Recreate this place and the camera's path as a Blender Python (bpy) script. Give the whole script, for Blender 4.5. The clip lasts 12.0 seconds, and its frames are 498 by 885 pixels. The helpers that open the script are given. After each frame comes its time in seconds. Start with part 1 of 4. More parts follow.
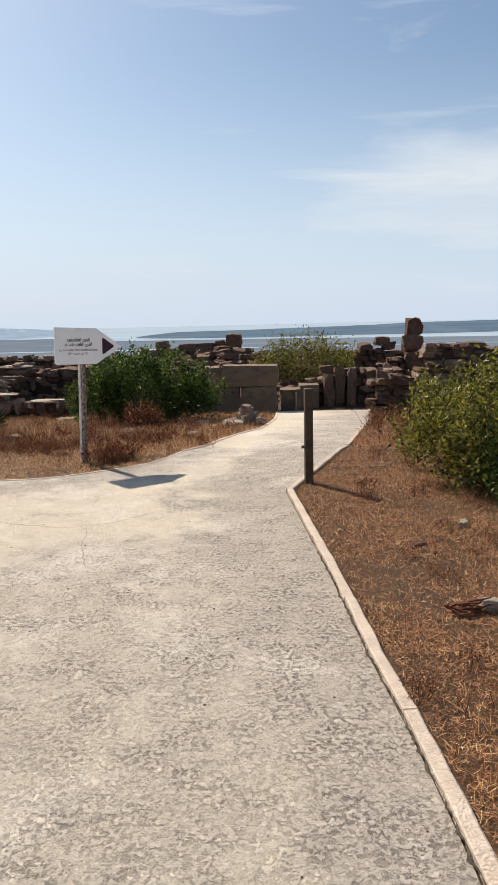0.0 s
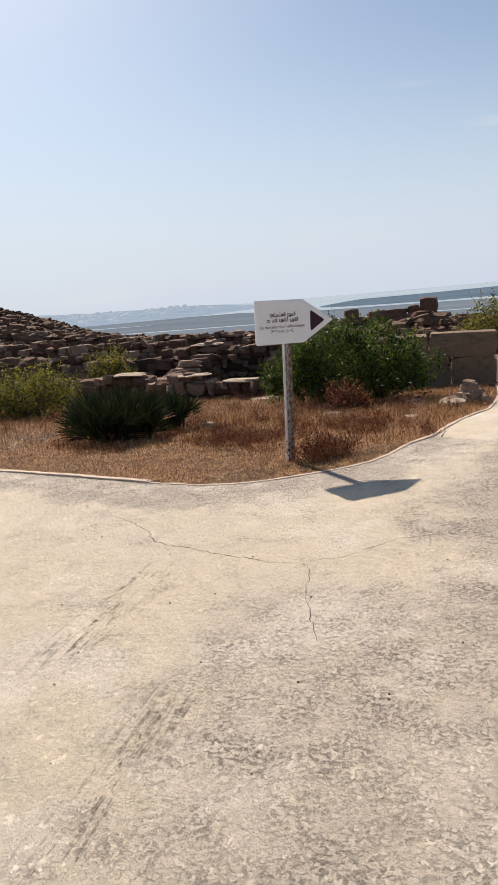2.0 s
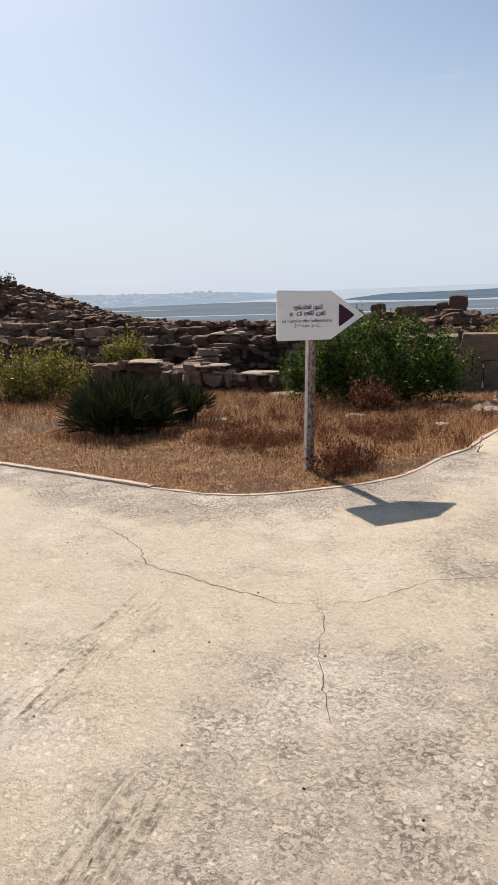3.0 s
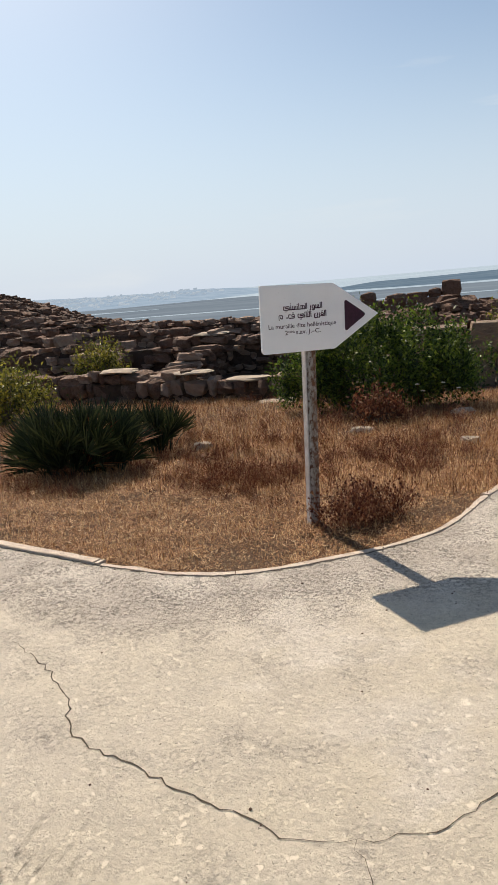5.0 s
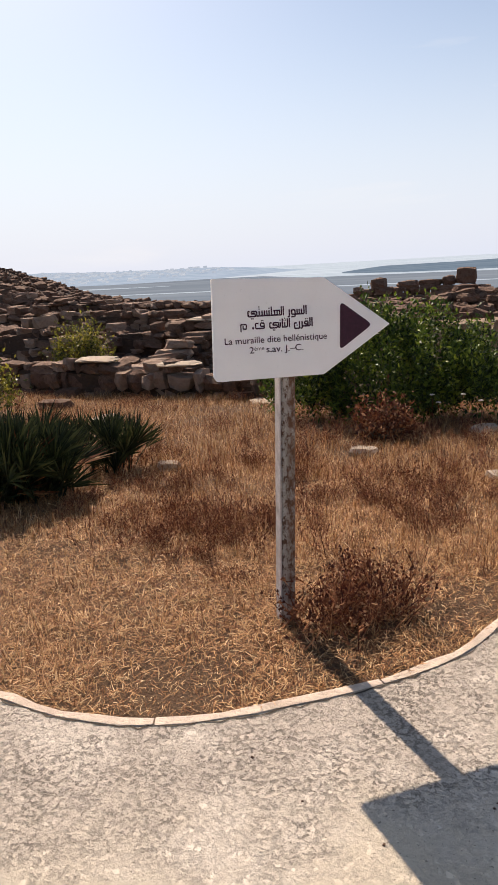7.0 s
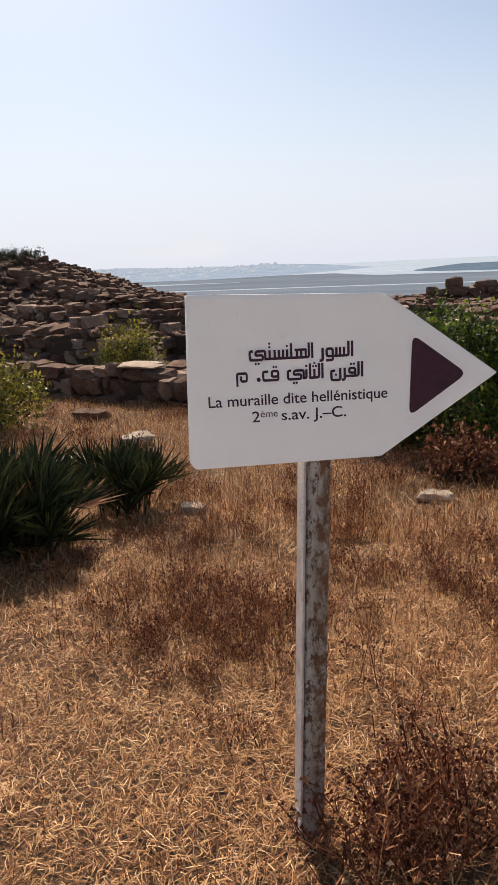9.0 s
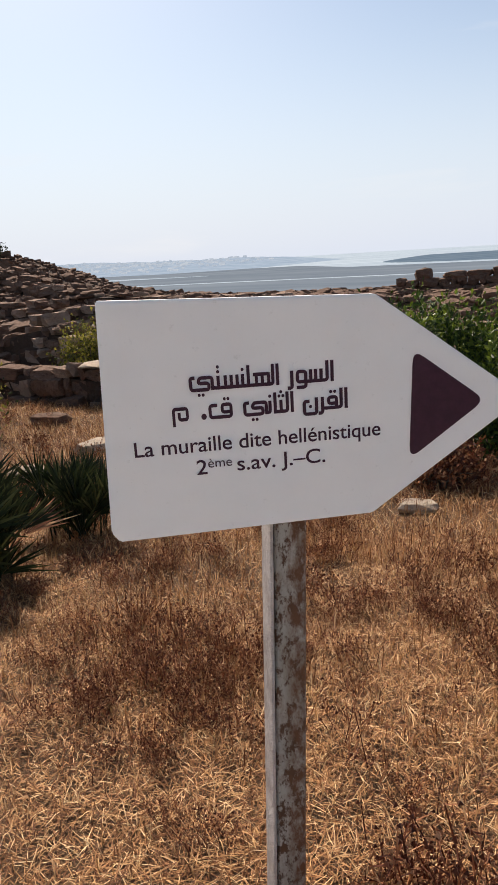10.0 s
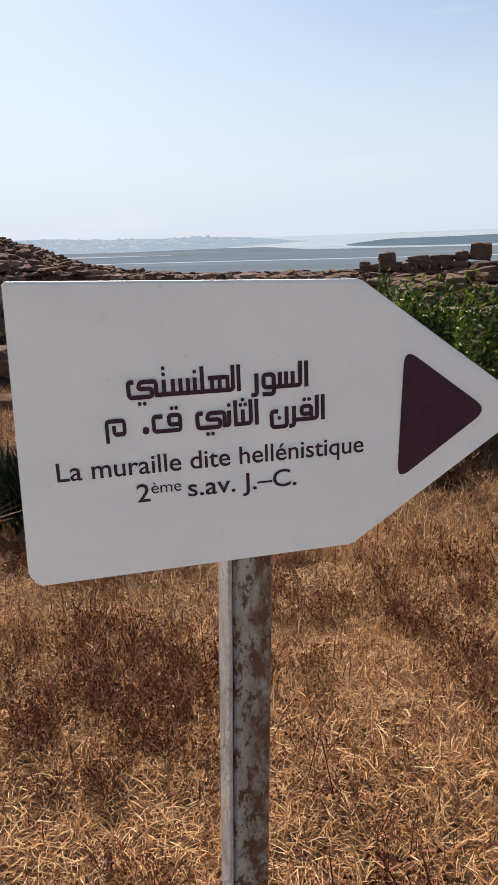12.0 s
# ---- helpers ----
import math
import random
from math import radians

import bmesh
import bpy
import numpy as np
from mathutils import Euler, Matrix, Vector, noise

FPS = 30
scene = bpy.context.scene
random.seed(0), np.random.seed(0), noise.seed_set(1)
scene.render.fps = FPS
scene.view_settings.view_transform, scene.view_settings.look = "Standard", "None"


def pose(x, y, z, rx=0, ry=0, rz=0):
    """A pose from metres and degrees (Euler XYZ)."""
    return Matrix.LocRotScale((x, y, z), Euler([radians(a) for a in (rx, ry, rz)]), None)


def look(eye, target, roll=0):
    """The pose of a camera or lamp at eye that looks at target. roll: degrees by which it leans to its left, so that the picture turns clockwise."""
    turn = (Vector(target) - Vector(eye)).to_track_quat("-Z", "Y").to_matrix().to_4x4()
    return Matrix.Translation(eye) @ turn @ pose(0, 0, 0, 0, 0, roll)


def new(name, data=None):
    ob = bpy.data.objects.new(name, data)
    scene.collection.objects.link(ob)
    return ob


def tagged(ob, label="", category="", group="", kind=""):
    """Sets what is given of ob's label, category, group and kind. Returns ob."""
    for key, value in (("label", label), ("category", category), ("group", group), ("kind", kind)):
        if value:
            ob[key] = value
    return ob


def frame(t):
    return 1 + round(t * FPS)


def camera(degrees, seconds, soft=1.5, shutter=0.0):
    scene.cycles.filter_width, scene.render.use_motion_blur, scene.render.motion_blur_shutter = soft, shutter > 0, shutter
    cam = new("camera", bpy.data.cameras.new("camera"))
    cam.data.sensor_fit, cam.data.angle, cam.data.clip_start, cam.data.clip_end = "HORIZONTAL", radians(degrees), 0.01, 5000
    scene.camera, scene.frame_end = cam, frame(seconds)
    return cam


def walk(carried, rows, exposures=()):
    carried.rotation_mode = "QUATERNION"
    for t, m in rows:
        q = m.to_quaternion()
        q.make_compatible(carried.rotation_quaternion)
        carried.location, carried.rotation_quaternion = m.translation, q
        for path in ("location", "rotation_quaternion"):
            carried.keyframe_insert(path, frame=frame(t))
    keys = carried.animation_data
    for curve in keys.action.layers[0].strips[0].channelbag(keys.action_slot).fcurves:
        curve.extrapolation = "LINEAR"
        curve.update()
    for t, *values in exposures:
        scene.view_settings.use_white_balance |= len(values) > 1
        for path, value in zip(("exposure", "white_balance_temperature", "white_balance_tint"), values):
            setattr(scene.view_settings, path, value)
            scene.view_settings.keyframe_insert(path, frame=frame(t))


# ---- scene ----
cam = camera(39.6, 12.0, soft=1.1)
PATH = [
    (0, (0.486, 0.304, 1.473), (0.394, 2.272, 1.128), -1.4),
    (0.5, (0.330, 0.668, 1.475), (0.032, 2.617, 1.141), -3.6),
    (1, (0.229, 1.013, 1.462), (-0.244, 2.927, 1.127), -4.2),
    (1.5, (0.118, 1.318, 1.478), (-0.478, 3.201, 1.162), -1.2),
    (2, (-0.070, 1.614, 1.476), (-0.683, 3.474, 1.073), -5.0),
    (2.5, (-0.176, 1.964, 1.460), (-0.777, 3.829, 1.058), -3.6),
    (3, (-0.238, 2.237, 1.475), (-0.899, 4.074, 1.044), -2.3),
    (3.2, (-0.283, 2.419, 1.451), (-0.87, 4.28, 1.013), -1.4),
    (5, (-0.654, 3.665, 1.478), (-1.298, 5.506, 1.032), -5.2),
    (5.5, (-0.671, 4.02, 1.477), (-1.28, 5.876, 1.049), -3.8),
    (6, (-0.714, 4.364, 1.488), (-1.358, 6.195, 1.007), -2.3),
    (6.5, (-0.809, 4.707, 1.492), (-1.363, 6.552, 0.957), -3.3),
    (7, (-0.847, 5.019, 1.506), (-1.503, 6.842, 1.007), -3.3),
    (8.8, (-1.077, 6.051, 1.513), (-1.896, 7.806, 1.012), -3.7),
    (9, (-1.087, 6.159, 1.517), (-1.916, 7.910, 1.019), -2.9),
    (9.5, (-1.176, 6.382, 1.528), (-1.85, 8.208, 1.069), -3.6),
    (10, (-1.226, 6.582, 1.512), (-1.983, 8.359, 0.992), -3.5),
    (10.5, (-1.236, 6.716, 1.510), (-2.057, 8.448, 0.940), -3.1),
    (11, (-1.277, 6.759, 1.504), (-2.055, 8.505, 0.916), -3.3),
    (11.5, (-1.297, 6.771, 1.508), (-2.041, 8.540, 0.946), -2.5),
    (12, (-1.303, 6.797, 1.502), (-1.954, 8.599, 0.926), -2.2),
]
walk(cam, [(t, look(eye, target, roll)) for t, eye, target, roll in PATH], [(0.0, 0.30, 6600, 11), (1.0, 0.20, 6700, 12), (2.5, 0.24, 6800, 14), (5.0, 0.26, 6750, 10.5), (6.5, 0.40, 7000, 15), (7.0, 0.48, 7100, 18), (9.0, 0.42, 7100, 17), (10.5, 0.42, 6900, 14), (12.0, 0.40, 6800, 12.5)])

# ---- world and sun ----
SUN_FROM = Vector((-0.645, 0.762, 1.0)).normalized()
world = bpy.data.worlds.new("sky")
scene.world = world
world.use_nodes = True
wn = world.node_tree
wn.nodes.clear()
w_out = wn.nodes.new("ShaderNodeOutputWorld")
w_bg = wn.nodes.new("ShaderNodeBackground")
w_bg.inputs["Strength"].default_value = 0.085
w_sky = wn.nodes.new("ShaderNodeTexSky")
w_sky.sky_type = "NISHITA"
w_sky.sun_disc = False
w_sky.sun_elevation = math.asin(SUN_FROM.z)
w_sky.sun_rotation = math.atan2(SUN_FROM.x, SUN_FROM.y)
w_sky.air_density = 1.0
w_sky.dust_density = 1.2
w_sky.ozone_density = 1.2
# thin cirrus streaks
w_co = wn.nodes.new("ShaderNodeTexCoord")
w_map = wn.nodes.new("ShaderNodeMapping")
w_map.inputs["Scale"].default_value = (1.7, 1.7, 11.0)
w_map.inputs["Rotation"].default_value = (0.0, radians(5), 0.0)
w_map.inputs["Location"].default_value = (0.35, 0.1, 0.0)
w_noise = wn.nodes.new("ShaderNodeTexNoise")
w_noise.inputs["Scale"].default_value = 1.6
w_noise.inputs["Detail"].default_value = 7.0
w_noise.inputs["Roughness"].default_value = 0.55
w_noise.inputs["Distortion"].default_value = 0.4
w_ramp = wn.nodes.new("ShaderNodeMapRange")
w_ramp.inputs["From Min"].default_value = 0.58
w_ramp.inputs["From Max"].default_value = 0.88
w_ramp.inputs["To Max"].default_value = 0.85
w_mix = wn.nodes.new("ShaderNodeMix")
w_mix.data_type = "RGBA"
w_mix.inputs["B"].default_value = (7.3, 7.9, 8.4, 1)
wn.links.new(w_co.outputs["Generated"], w_map.inputs["Vector"])
wn.links.new(w_map.outputs["Vector"], w_noise.inputs["Vector"])
wn.links.new(w_ramp.outputs["Result"], w_mix.inputs["Factor"])
# bright haze towards the horizon
w_sep = wn.nodes.new("ShaderNodeSeparateXYZ")
wn.links.new(w_co.outputs["Generated"], w_sep.inputs["Vector"])
w_haze = wn.nodes.new("ShaderNodeMapRange")
w_haze.interpolation_type = "SMOOTHSTEP"
for key, value in (("From Min", -0.02), ("From Max", 0.36), ("To Min", 0.92), ("To Max", 0.0)):
    w_haze.inputs[key].default_value = value
wn.links.new(w_sep.outputs["Z"], w_haze.inputs["Value"])
w_hmix = wn.nodes.new("ShaderNodeMix")
w_hmix.data_type = "RGBA"
w_hmix.inputs["B"].default_value = (6.2, 7.25, 8.7, 1)
# the haze scatters forward: thick under the sun, thin with the sun behind
w_toward = wn.nodes.new("ShaderNodeVectorMath")
w_toward.operation = "DOT_PRODUCT"
w_toward.inputs[1].default_value = Vector((SUN_FROM.x, SUN_FROM.y, 0.0)).normalized()
wn.links.new(w_co.outputs["Generated"], w_toward.inputs[0])
w_glow = wn.nodes.new("ShaderNodeMapRange")
w_glow.interpolation_type = "SMOOTHSTEP"
for key, value in (("From Min", -0.75), ("From Max", 0.5), ("To Min", 0.55), ("To Max", 1.0)):
    w_glow.inputs[key].default_value = value
wn.links.new(w_toward.outputs["Value"], w_glow.inputs["Value"])
w_thick = wn.nodes.new("ShaderNodeMath")
w_thick.operation = "MULTIPLY"
wn.links.new(w_haze.outputs["Result"], w_thick.inputs[0])
wn.links.new(w_glow.outputs["Result"], w_thick.inputs[1])
wn.links.new(w_thick.outputs["Value"], w_hmix.inputs["Factor"])
w_tint = wn.nodes.new("ShaderNodeMix")
w_tint.data_type, w_tint.blend_type = "RGBA", "MULTIPLY"
w_tint.inputs["Factor"].default_value = 1.0
w_tint.inputs["B"].default_value = (0.92, 1.0, 1.02, 1)
wn.links.new(w_sky.outputs["Color"], w_tint.inputs["A"])
wn.links.new(w_tint.outputs["Result"], w_hmix.inputs["A"])
wn.links.new(w_hmix.outputs["Result"], w_mix.inputs["A"])
# one broad veil of cirrus low over the sea
w_dist = wn.nodes.new("ShaderNodeVectorMath")
w_dist.operation = "DISTANCE"
w_flat = wn.nodes.new("ShaderNodeMapping")
w_flat.inputs["Scale"].default_value = (1.0, 1.0, 2.6)
w_dist.inputs[1].default_value = (0.24, 0.955, 0.44)
wn.links.new(w_co.outputs["Generated"], w_flat.inputs["Vector"])
wn.links.new(w_flat.outputs["Vector"], w_dist.inputs[0])
w_bank = wn.nodes.new("ShaderNodeMapRange")
w_bank.interpolation_type = "SMOOTHSTEP"
for key, value in (("From Min", 0.03), ("From Max", 0.30), ("To Min", 0.30), ("To Max", 0.0)):
    w_bank.inputs[key].default_value = value
wn.links.new(w_dist.outputs["Value"], w_bank.inputs["Value"])
w_add = wn.nodes.new("ShaderNodeMath")
wn.links.new(w_noise.outputs["Fac"], w_add.inputs[0])
wn.links.new(w_bank.outputs["Result"], w_add.inputs[1])
wn.links.new(w_add.outputs["Value"], w_ramp.inputs["Value"])
wn.links.new(w_mix.outputs["Result"], w_bg.inputs["Color"])
wn.links.new(w_bg.outputs["Background"], w_out.inputs["Surface"])

sun_data = bpy.data.lights.new("sun", "SUN")
sun_data.energy = 5.0
sun_data.angle = radians(0.53)
sun_data.color = (1.0, 0.90, 0.77)
sun = new("sun", sun_data)
sun.matrix_world = look((-30, 40, 60), (-30 - SUN_FROM.x, 40 - SUN_FROM.y, 60 - SUN_FROM.z))


# ---- materials ----
def material(name, rough=0.85, metal=0.0):
    m = bpy.data.materials.new(name)
    m.use_nodes = True
    b = m.node_tree.nodes["Principled BSDF"]
    b.inputs["Roughness"].default_value = rough
    b.inputs["Metallic"].default_value = metal
    b.inputs["Specular IOR Level"].default_value = 0.3
    return m, m.node_tree, b


def coords(nt, scale=(1, 1, 1)):
    c = nt.nodes.new("ShaderNodeTexCoord")
    mp = nt.nodes.new("ShaderNodeMapping")
    mp.inputs["Scale"].default_value = scale
    nt.links.new(c.outputs["Object"], mp.inputs["Vector"])
    return mp.outputs["Vector"]


def noise_fac(nt, vec, scale, detail=4.0, rough=0.55, lo=0.35, hi=0.65, distortion=0.0):
    n = nt.nodes.new("ShaderNodeTexNoise")
    n.inputs["Scale"].default_value = scale
    n.inputs["Detail"].default_value = detail
    n.inputs["Roughness"].default_value = rough
    n.inputs["Distortion"].default_value = distortion
    nt.links.new(vec, n.inputs["Vector"])
    r = nt.nodes.new("ShaderNodeMapRange")
    r.inputs["From Min"].default_value = lo
    r.inputs["From Max"].default_value = hi
    nt.links.new(n.outputs["Fac"], r.inputs["Value"])
    return r.outputs["Result"]


def blend(nt, fac, a, b):
    x = nt.nodes.new("ShaderNodeMix")
    x.data_type = "RGBA"
    for key, v in (("Factor", fac), ("A", a), ("B", b)):
        if isinstance(v, (tuple, list)):
            x.inputs[key].default_value = (*v, 1)
        elif isinstance(v, (int, float)):
            x.inputs[key].default_value = v
        else:
            nt.links.new(v, x.inputs[key])
    return x.outputs["Result"]


def times(nt, a, k):
    x = nt.nodes.new("ShaderNodeMath")
    x.operation = "MULTIPLY"
    nt.links.new(a, x.inputs[0])
    if isinstance(k, (int, float)):
        x.inputs[1].default_value = k
    else:
        nt.links.new(k, x.inputs[1])
    return x.outputs[0]


def bump(nt, b, height, strength=0.5, distance=0.01):
    x = nt.nodes.new("ShaderNodeBump")
    x.inputs["Strength"].default_value = strength
    x.inputs["Distance"].default_value = distance
    nt.links.new(height, x.inputs["Height"])
    nt.links.new(x.outputs["Normal"], b.inputs["Normal"])


def random_fac(nt, island=False):
    if island:
        return nt.nodes.new("ShaderNodeNewGeometry").outputs["Random Per Island"]
    return nt.nodes.new("ShaderNodeObjectInfo").outputs["Random"]


def ramp(nt, fac, stops):
    r = nt.nodes.new("ShaderNodeValToRGB")
    e = r.color_ramp.elements
    while len(e) < len(stops):
        e.new(0.5)
    for el, (p, c) in zip(e, stops):
        el.position, el.color = p, (*c, 1)
    nt.links.new(fac, r.inputs["Fac"])
    return r.outputs["Color"]


def make_concrete():
    m, nt, b = material("weathered_concrete", 0.9)
    v = coords(nt)
    big = noise_fac(nt, v, 0.45, 5, 0.6, 0.40, 0.60, 0.6)
    patch = noise_fac(nt, v, 3.2, 9, 0.70, 0.32, 0.68, 0.2)
    mid = noise_fac(nt, v, 9, 8, 0.75, 0.30, 0.72)
    flecks = times(nt, noise_fac(nt, v, 46, 6, 0.72, 0.50, 0.57, 0.6), noise_fac(nt, v, 5, 6, 0.7, 0.34, 0.60))
    pale = noise_fac(nt, v, 24, 7, 0.80, 0.44, 0.68)
    grit = noise_fac(nt, v, 120, 4, 0.75, 0.56, 0.66)
    attr = nt.nodes.new("ShaderNodeAttribute")
    attr.attribute_name = "grey"
    edge = nt.nodes.new("ShaderNodeMath")
    edge.operation = "MULTIPLY_ADD"
    edge.inputs[1].default_value = 0.85
    nt.links.new(attr.outputs["Fac"], edge.inputs[0])
    nt.links.new(times(nt, patch, 0.72), edge.inputs[2])
    worn = nt.nodes.new("ShaderNodeMapRange")
    worn.inputs["From Min"].default_value = 0.42
    worn.inputs["From Max"].default_value = 1.05
    nt.links.new(edge.outputs[0], worn.inputs["Value"])
    worn = worn.outputs["Result"]
    col = blend(nt, big, (0.69, 0.60, 0.455), (0.65, 0.572, 0.46))
    col = blend(nt, times(nt, worn, 0.80), col, (0.50, 0.435, 0.372))
    col = blend(nt, times(nt, mid, 0.42), col, (0.46, 0.395, 0.33))
    col = blend(nt, times(nt, pale, 0.26), col, (0.72, 0.64, 0.53))
    screed = times(nt, noise_fac(nt, v, 0.9, 7, 0.65, 0.52, 0.60, 0.4), 0.75)
    col = blend(nt, screed, col, (0.71, 0.635, 0.54))
    rough = nt.nodes.new("ShaderNodeMath")
    rough.operation = "MULTIPLY_ADD"
    rough.inputs[1].default_value = 0.95
    rough.inputs[2].default_value = 0.20
    rough.use_clamp = True
    nt.links.new(worn, rough.inputs[0])
    speck = times(nt, flecks, rough.outputs[0])
    col = blend(nt, times(nt, speck, 0.85), col, (0.19, 0.16, 0.13))
    col = blend(nt, times(nt, times(nt, grit, rough.outputs[0]), 0.7), col, (0.17, 0.14, 0.11))
    fine = noise_fac(nt, v, 75, 3, 0.6, 0.64, 0.68)
    col = blend(nt, times(nt, fine, 0.75), col, (0.20, 0.17, 0.13))
    # long drag scores, broken along their run
    scored = nt.nodes.new("ShaderNodeAttribute")
    scored.attribute_name = "score"
    drag = times(nt, noise_fac(nt, coords(nt, (1.0, 0.10, 1.0)), 26, 4, 0.6, 0.50, 0.60), noise_fac(nt, v, 16, 6, 0.75, 0.42, 0.56))
    col = blend(nt, times(nt, times(nt, drag, scored.outputs["Fac"]), 0.9), col, (0.15, 0.12, 0.09))
    nt.links.new(col, b.inputs["Base Color"])
    low = nt.nodes.new("ShaderNodeMath")
    low.operation = "SUBTRACT"
    nt.links.new(times(nt, pale, 0.55), low.inputs[0])
    nt.links.new(times(nt, speck, 1.5), low.inputs[1])
    bump(nt, b, low.outputs[0], 0.8, 0.012)
    return m


def make_simple(name, a, c, scale, rough=0.9, fine=60, lo=0.35, hi=0.65, rand=0.0, island=False, strength=0.5, dist=0.01, tint=None, metal=0.0):
    m, nt, b = material(name, rough, metal)
    v = coords(nt)
    f1 = noise_fac(nt, v, scale, 5, 0.6, lo, hi)
    f2 = noise_fac(nt, v, fine, 4, 0.6)
    col = blend(nt, f1, a, c)
    col = blend(nt, times(nt, f2, 0.35), col, tuple(0.45 * x for x in a))
    if rand:
        col = blend(nt, times(nt, random_fac(nt, island), rand), col, tint or c)
    nt.links.new(col, b.inputs["Base Color"])
    bump(nt, b, f2, strength, dist)
    return m


def make_leaf(name, stops, rough=0.5, through_light=0.25):
    m, nt, b = material(name, rough)
    col = ramp(nt, random_fac(nt, True), stops)
    nt.links.new(col, b.inputs["Base Color"])
    b.inputs["Subsurface Weight"].default_value = 0.0
    tr = nt.nodes.new("ShaderNodeBsdfTranslucent")
    nt.links.new(col, tr.inputs["Color"])
    mix = nt.nodes.new("ShaderNodeMixShader")
    mix.inputs["Fac"].default_value = through_light
    out = nt.nodes["Material Output"]
    nt.links.new(b.outputs["BSDF"], mix.inputs[1])
    nt.links.new(tr.outputs["BSDF"], mix.inputs[2])
    nt.links.new(mix.outputs["Shader"], out.inputs["Surface"])
    return m


def make_stone(name, a, c, d, tint):
    m, nt, b = material(name, 0.95)
    v = coords(nt)
    f1 = noise_fac(nt, v, 1.7, 7, 0.7, 0.38, 0.62, 0.3)
    f2 = noise_fac(nt, v, 7, 7, 0.75, 0.38, 0.66)
    col = blend(nt, f1, a, c)
    col = blend(nt, times(nt, f2, 0.6), col, d)
    col = blend(nt, times(nt, random_fac(nt), 0.6), col, tint)
    nt.links.new(col, b.inputs["Base Color"])
    bump(nt, b, f2, 0.6, 0.03)
    return m


def make_hazed_backdrop(name, a, c, scale, glow=0.8, lo=0.4, hi=0.6):
    """Far land and water; haze of bright air put into colour and glow."""
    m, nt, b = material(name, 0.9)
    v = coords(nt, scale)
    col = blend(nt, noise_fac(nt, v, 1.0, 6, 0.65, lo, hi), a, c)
    # diffuse cut to 15%; emission stands in for daylight and haze
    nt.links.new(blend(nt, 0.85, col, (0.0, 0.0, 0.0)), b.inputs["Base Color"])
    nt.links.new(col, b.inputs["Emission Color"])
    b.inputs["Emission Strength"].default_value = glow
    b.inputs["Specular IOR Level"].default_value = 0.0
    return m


def make_ground():
    m, nt, b = material("dry_soil", 0.95)
    v = coords(nt)
    f1 = noise_fac(nt, v, 0.7, 5, 0.6, 0.38, 0.62)
    f2 = noise_fac(nt, v, 9, 6, 0.7, 0.40, 0.62)
    f3 = noise_fac(nt, v, 70, 4, 0.7, 0.38, 0.62)
    col = blend(nt, f1, (0.17, 0.095, 0.052), (0.10, 0.052, 0.030))
    col = blend(nt, times(nt, f2, 0.6), col, (0.085, 0.048, 0.028))
    col = blend(nt, times(nt, f3, 0.5), col, (0.28, 0.18, 0.095))
    nt.links.new(col, b.inputs["Base Color"])
    bump(nt, b, f3, 0.9, 0.03)
    return m


def make_post_paint():
    m, nt, b = material("rusting_painted_steel", 0.6)
    v = coords(nt, (1, 1, 0.55))
    vs = coords(nt, (6, 6, 1.2))
    chips = noise_fac(nt, v, 45, 6, 0.78, 0.49, 0.56)
    streak = noise_fac(nt, vs, 3.0, 5, 0.6, 0.45, 0.62)
    col = blend(nt, streak, (0.37, 0.35, 0.32), (0.25, 0.225, 0.19))
    col = blend(nt, chips, col, (0.085, 0.042, 0.024))
    nt.links.new(col, b.inputs["Base Color"])
    sep = nt.nodes.new("ShaderNodeSeparateXYZ")
    nt.links.new(coords(nt), sep.inputs["Vector"])
    lean = nt.nodes.new("ShaderNodeMath")
    lean.operation = "MULTIPLY_ADD"
    lean.inputs[1].default_value = -0.0402
    nt.links.new(sep.outputs["Z"], lean.inputs[0])
    nt.links.new(sep.outputs["X"], lean.inputs[2])
    side = nt.nodes.new("ShaderNodeMapRange")
    for key, value in (("From Min", 0.002), ("From Max", 0.026), ("To Min", -0.25), ("To Max", 0.95)):
        side.inputs[key].default_value = value
    nt.links.new(lean.outputs[0], side.inputs["Value"])
    more = nt.nodes.new("ShaderNodeMath")
    more.use_clamp = True
    nt.links.new(side.outputs["Result"], more.inputs[0])
    nt.links.new(noise_fac(nt, v, 30, 6, 0.75, 0.40, 0.66), more.inputs[1])
    col = blend(nt, times(nt, more.outputs[0], noise_fac(nt, v, 55, 5, 0.7, 0.35, 0.60)), col, (0.13, 0.056, 0.028))
    nt.links.new(col, b.inputs["Base Color"])
    bump(nt, b, chips, 0.5, 0.002)
    return m


def make_panel():
    m, nt, b = material("white_enamelled_panel", 0.45)
    v = coords(nt)
    f = noise_fac(nt, v, 5, 5, 0.6, 0.40, 0.70)
    f2 = noise_fac(nt, v, 60, 4, 0.7, 0.62, 0.78)
    col = blend(nt, f, (0.89, 0.88, 0.88), (0.85, 0.84, 0.84))
    col = blend(nt, times(nt, f2, 0.35), col, (0.45, 0.43, 0.41))
    nt.links.new(col, b.inputs["Base Color"])
    return m


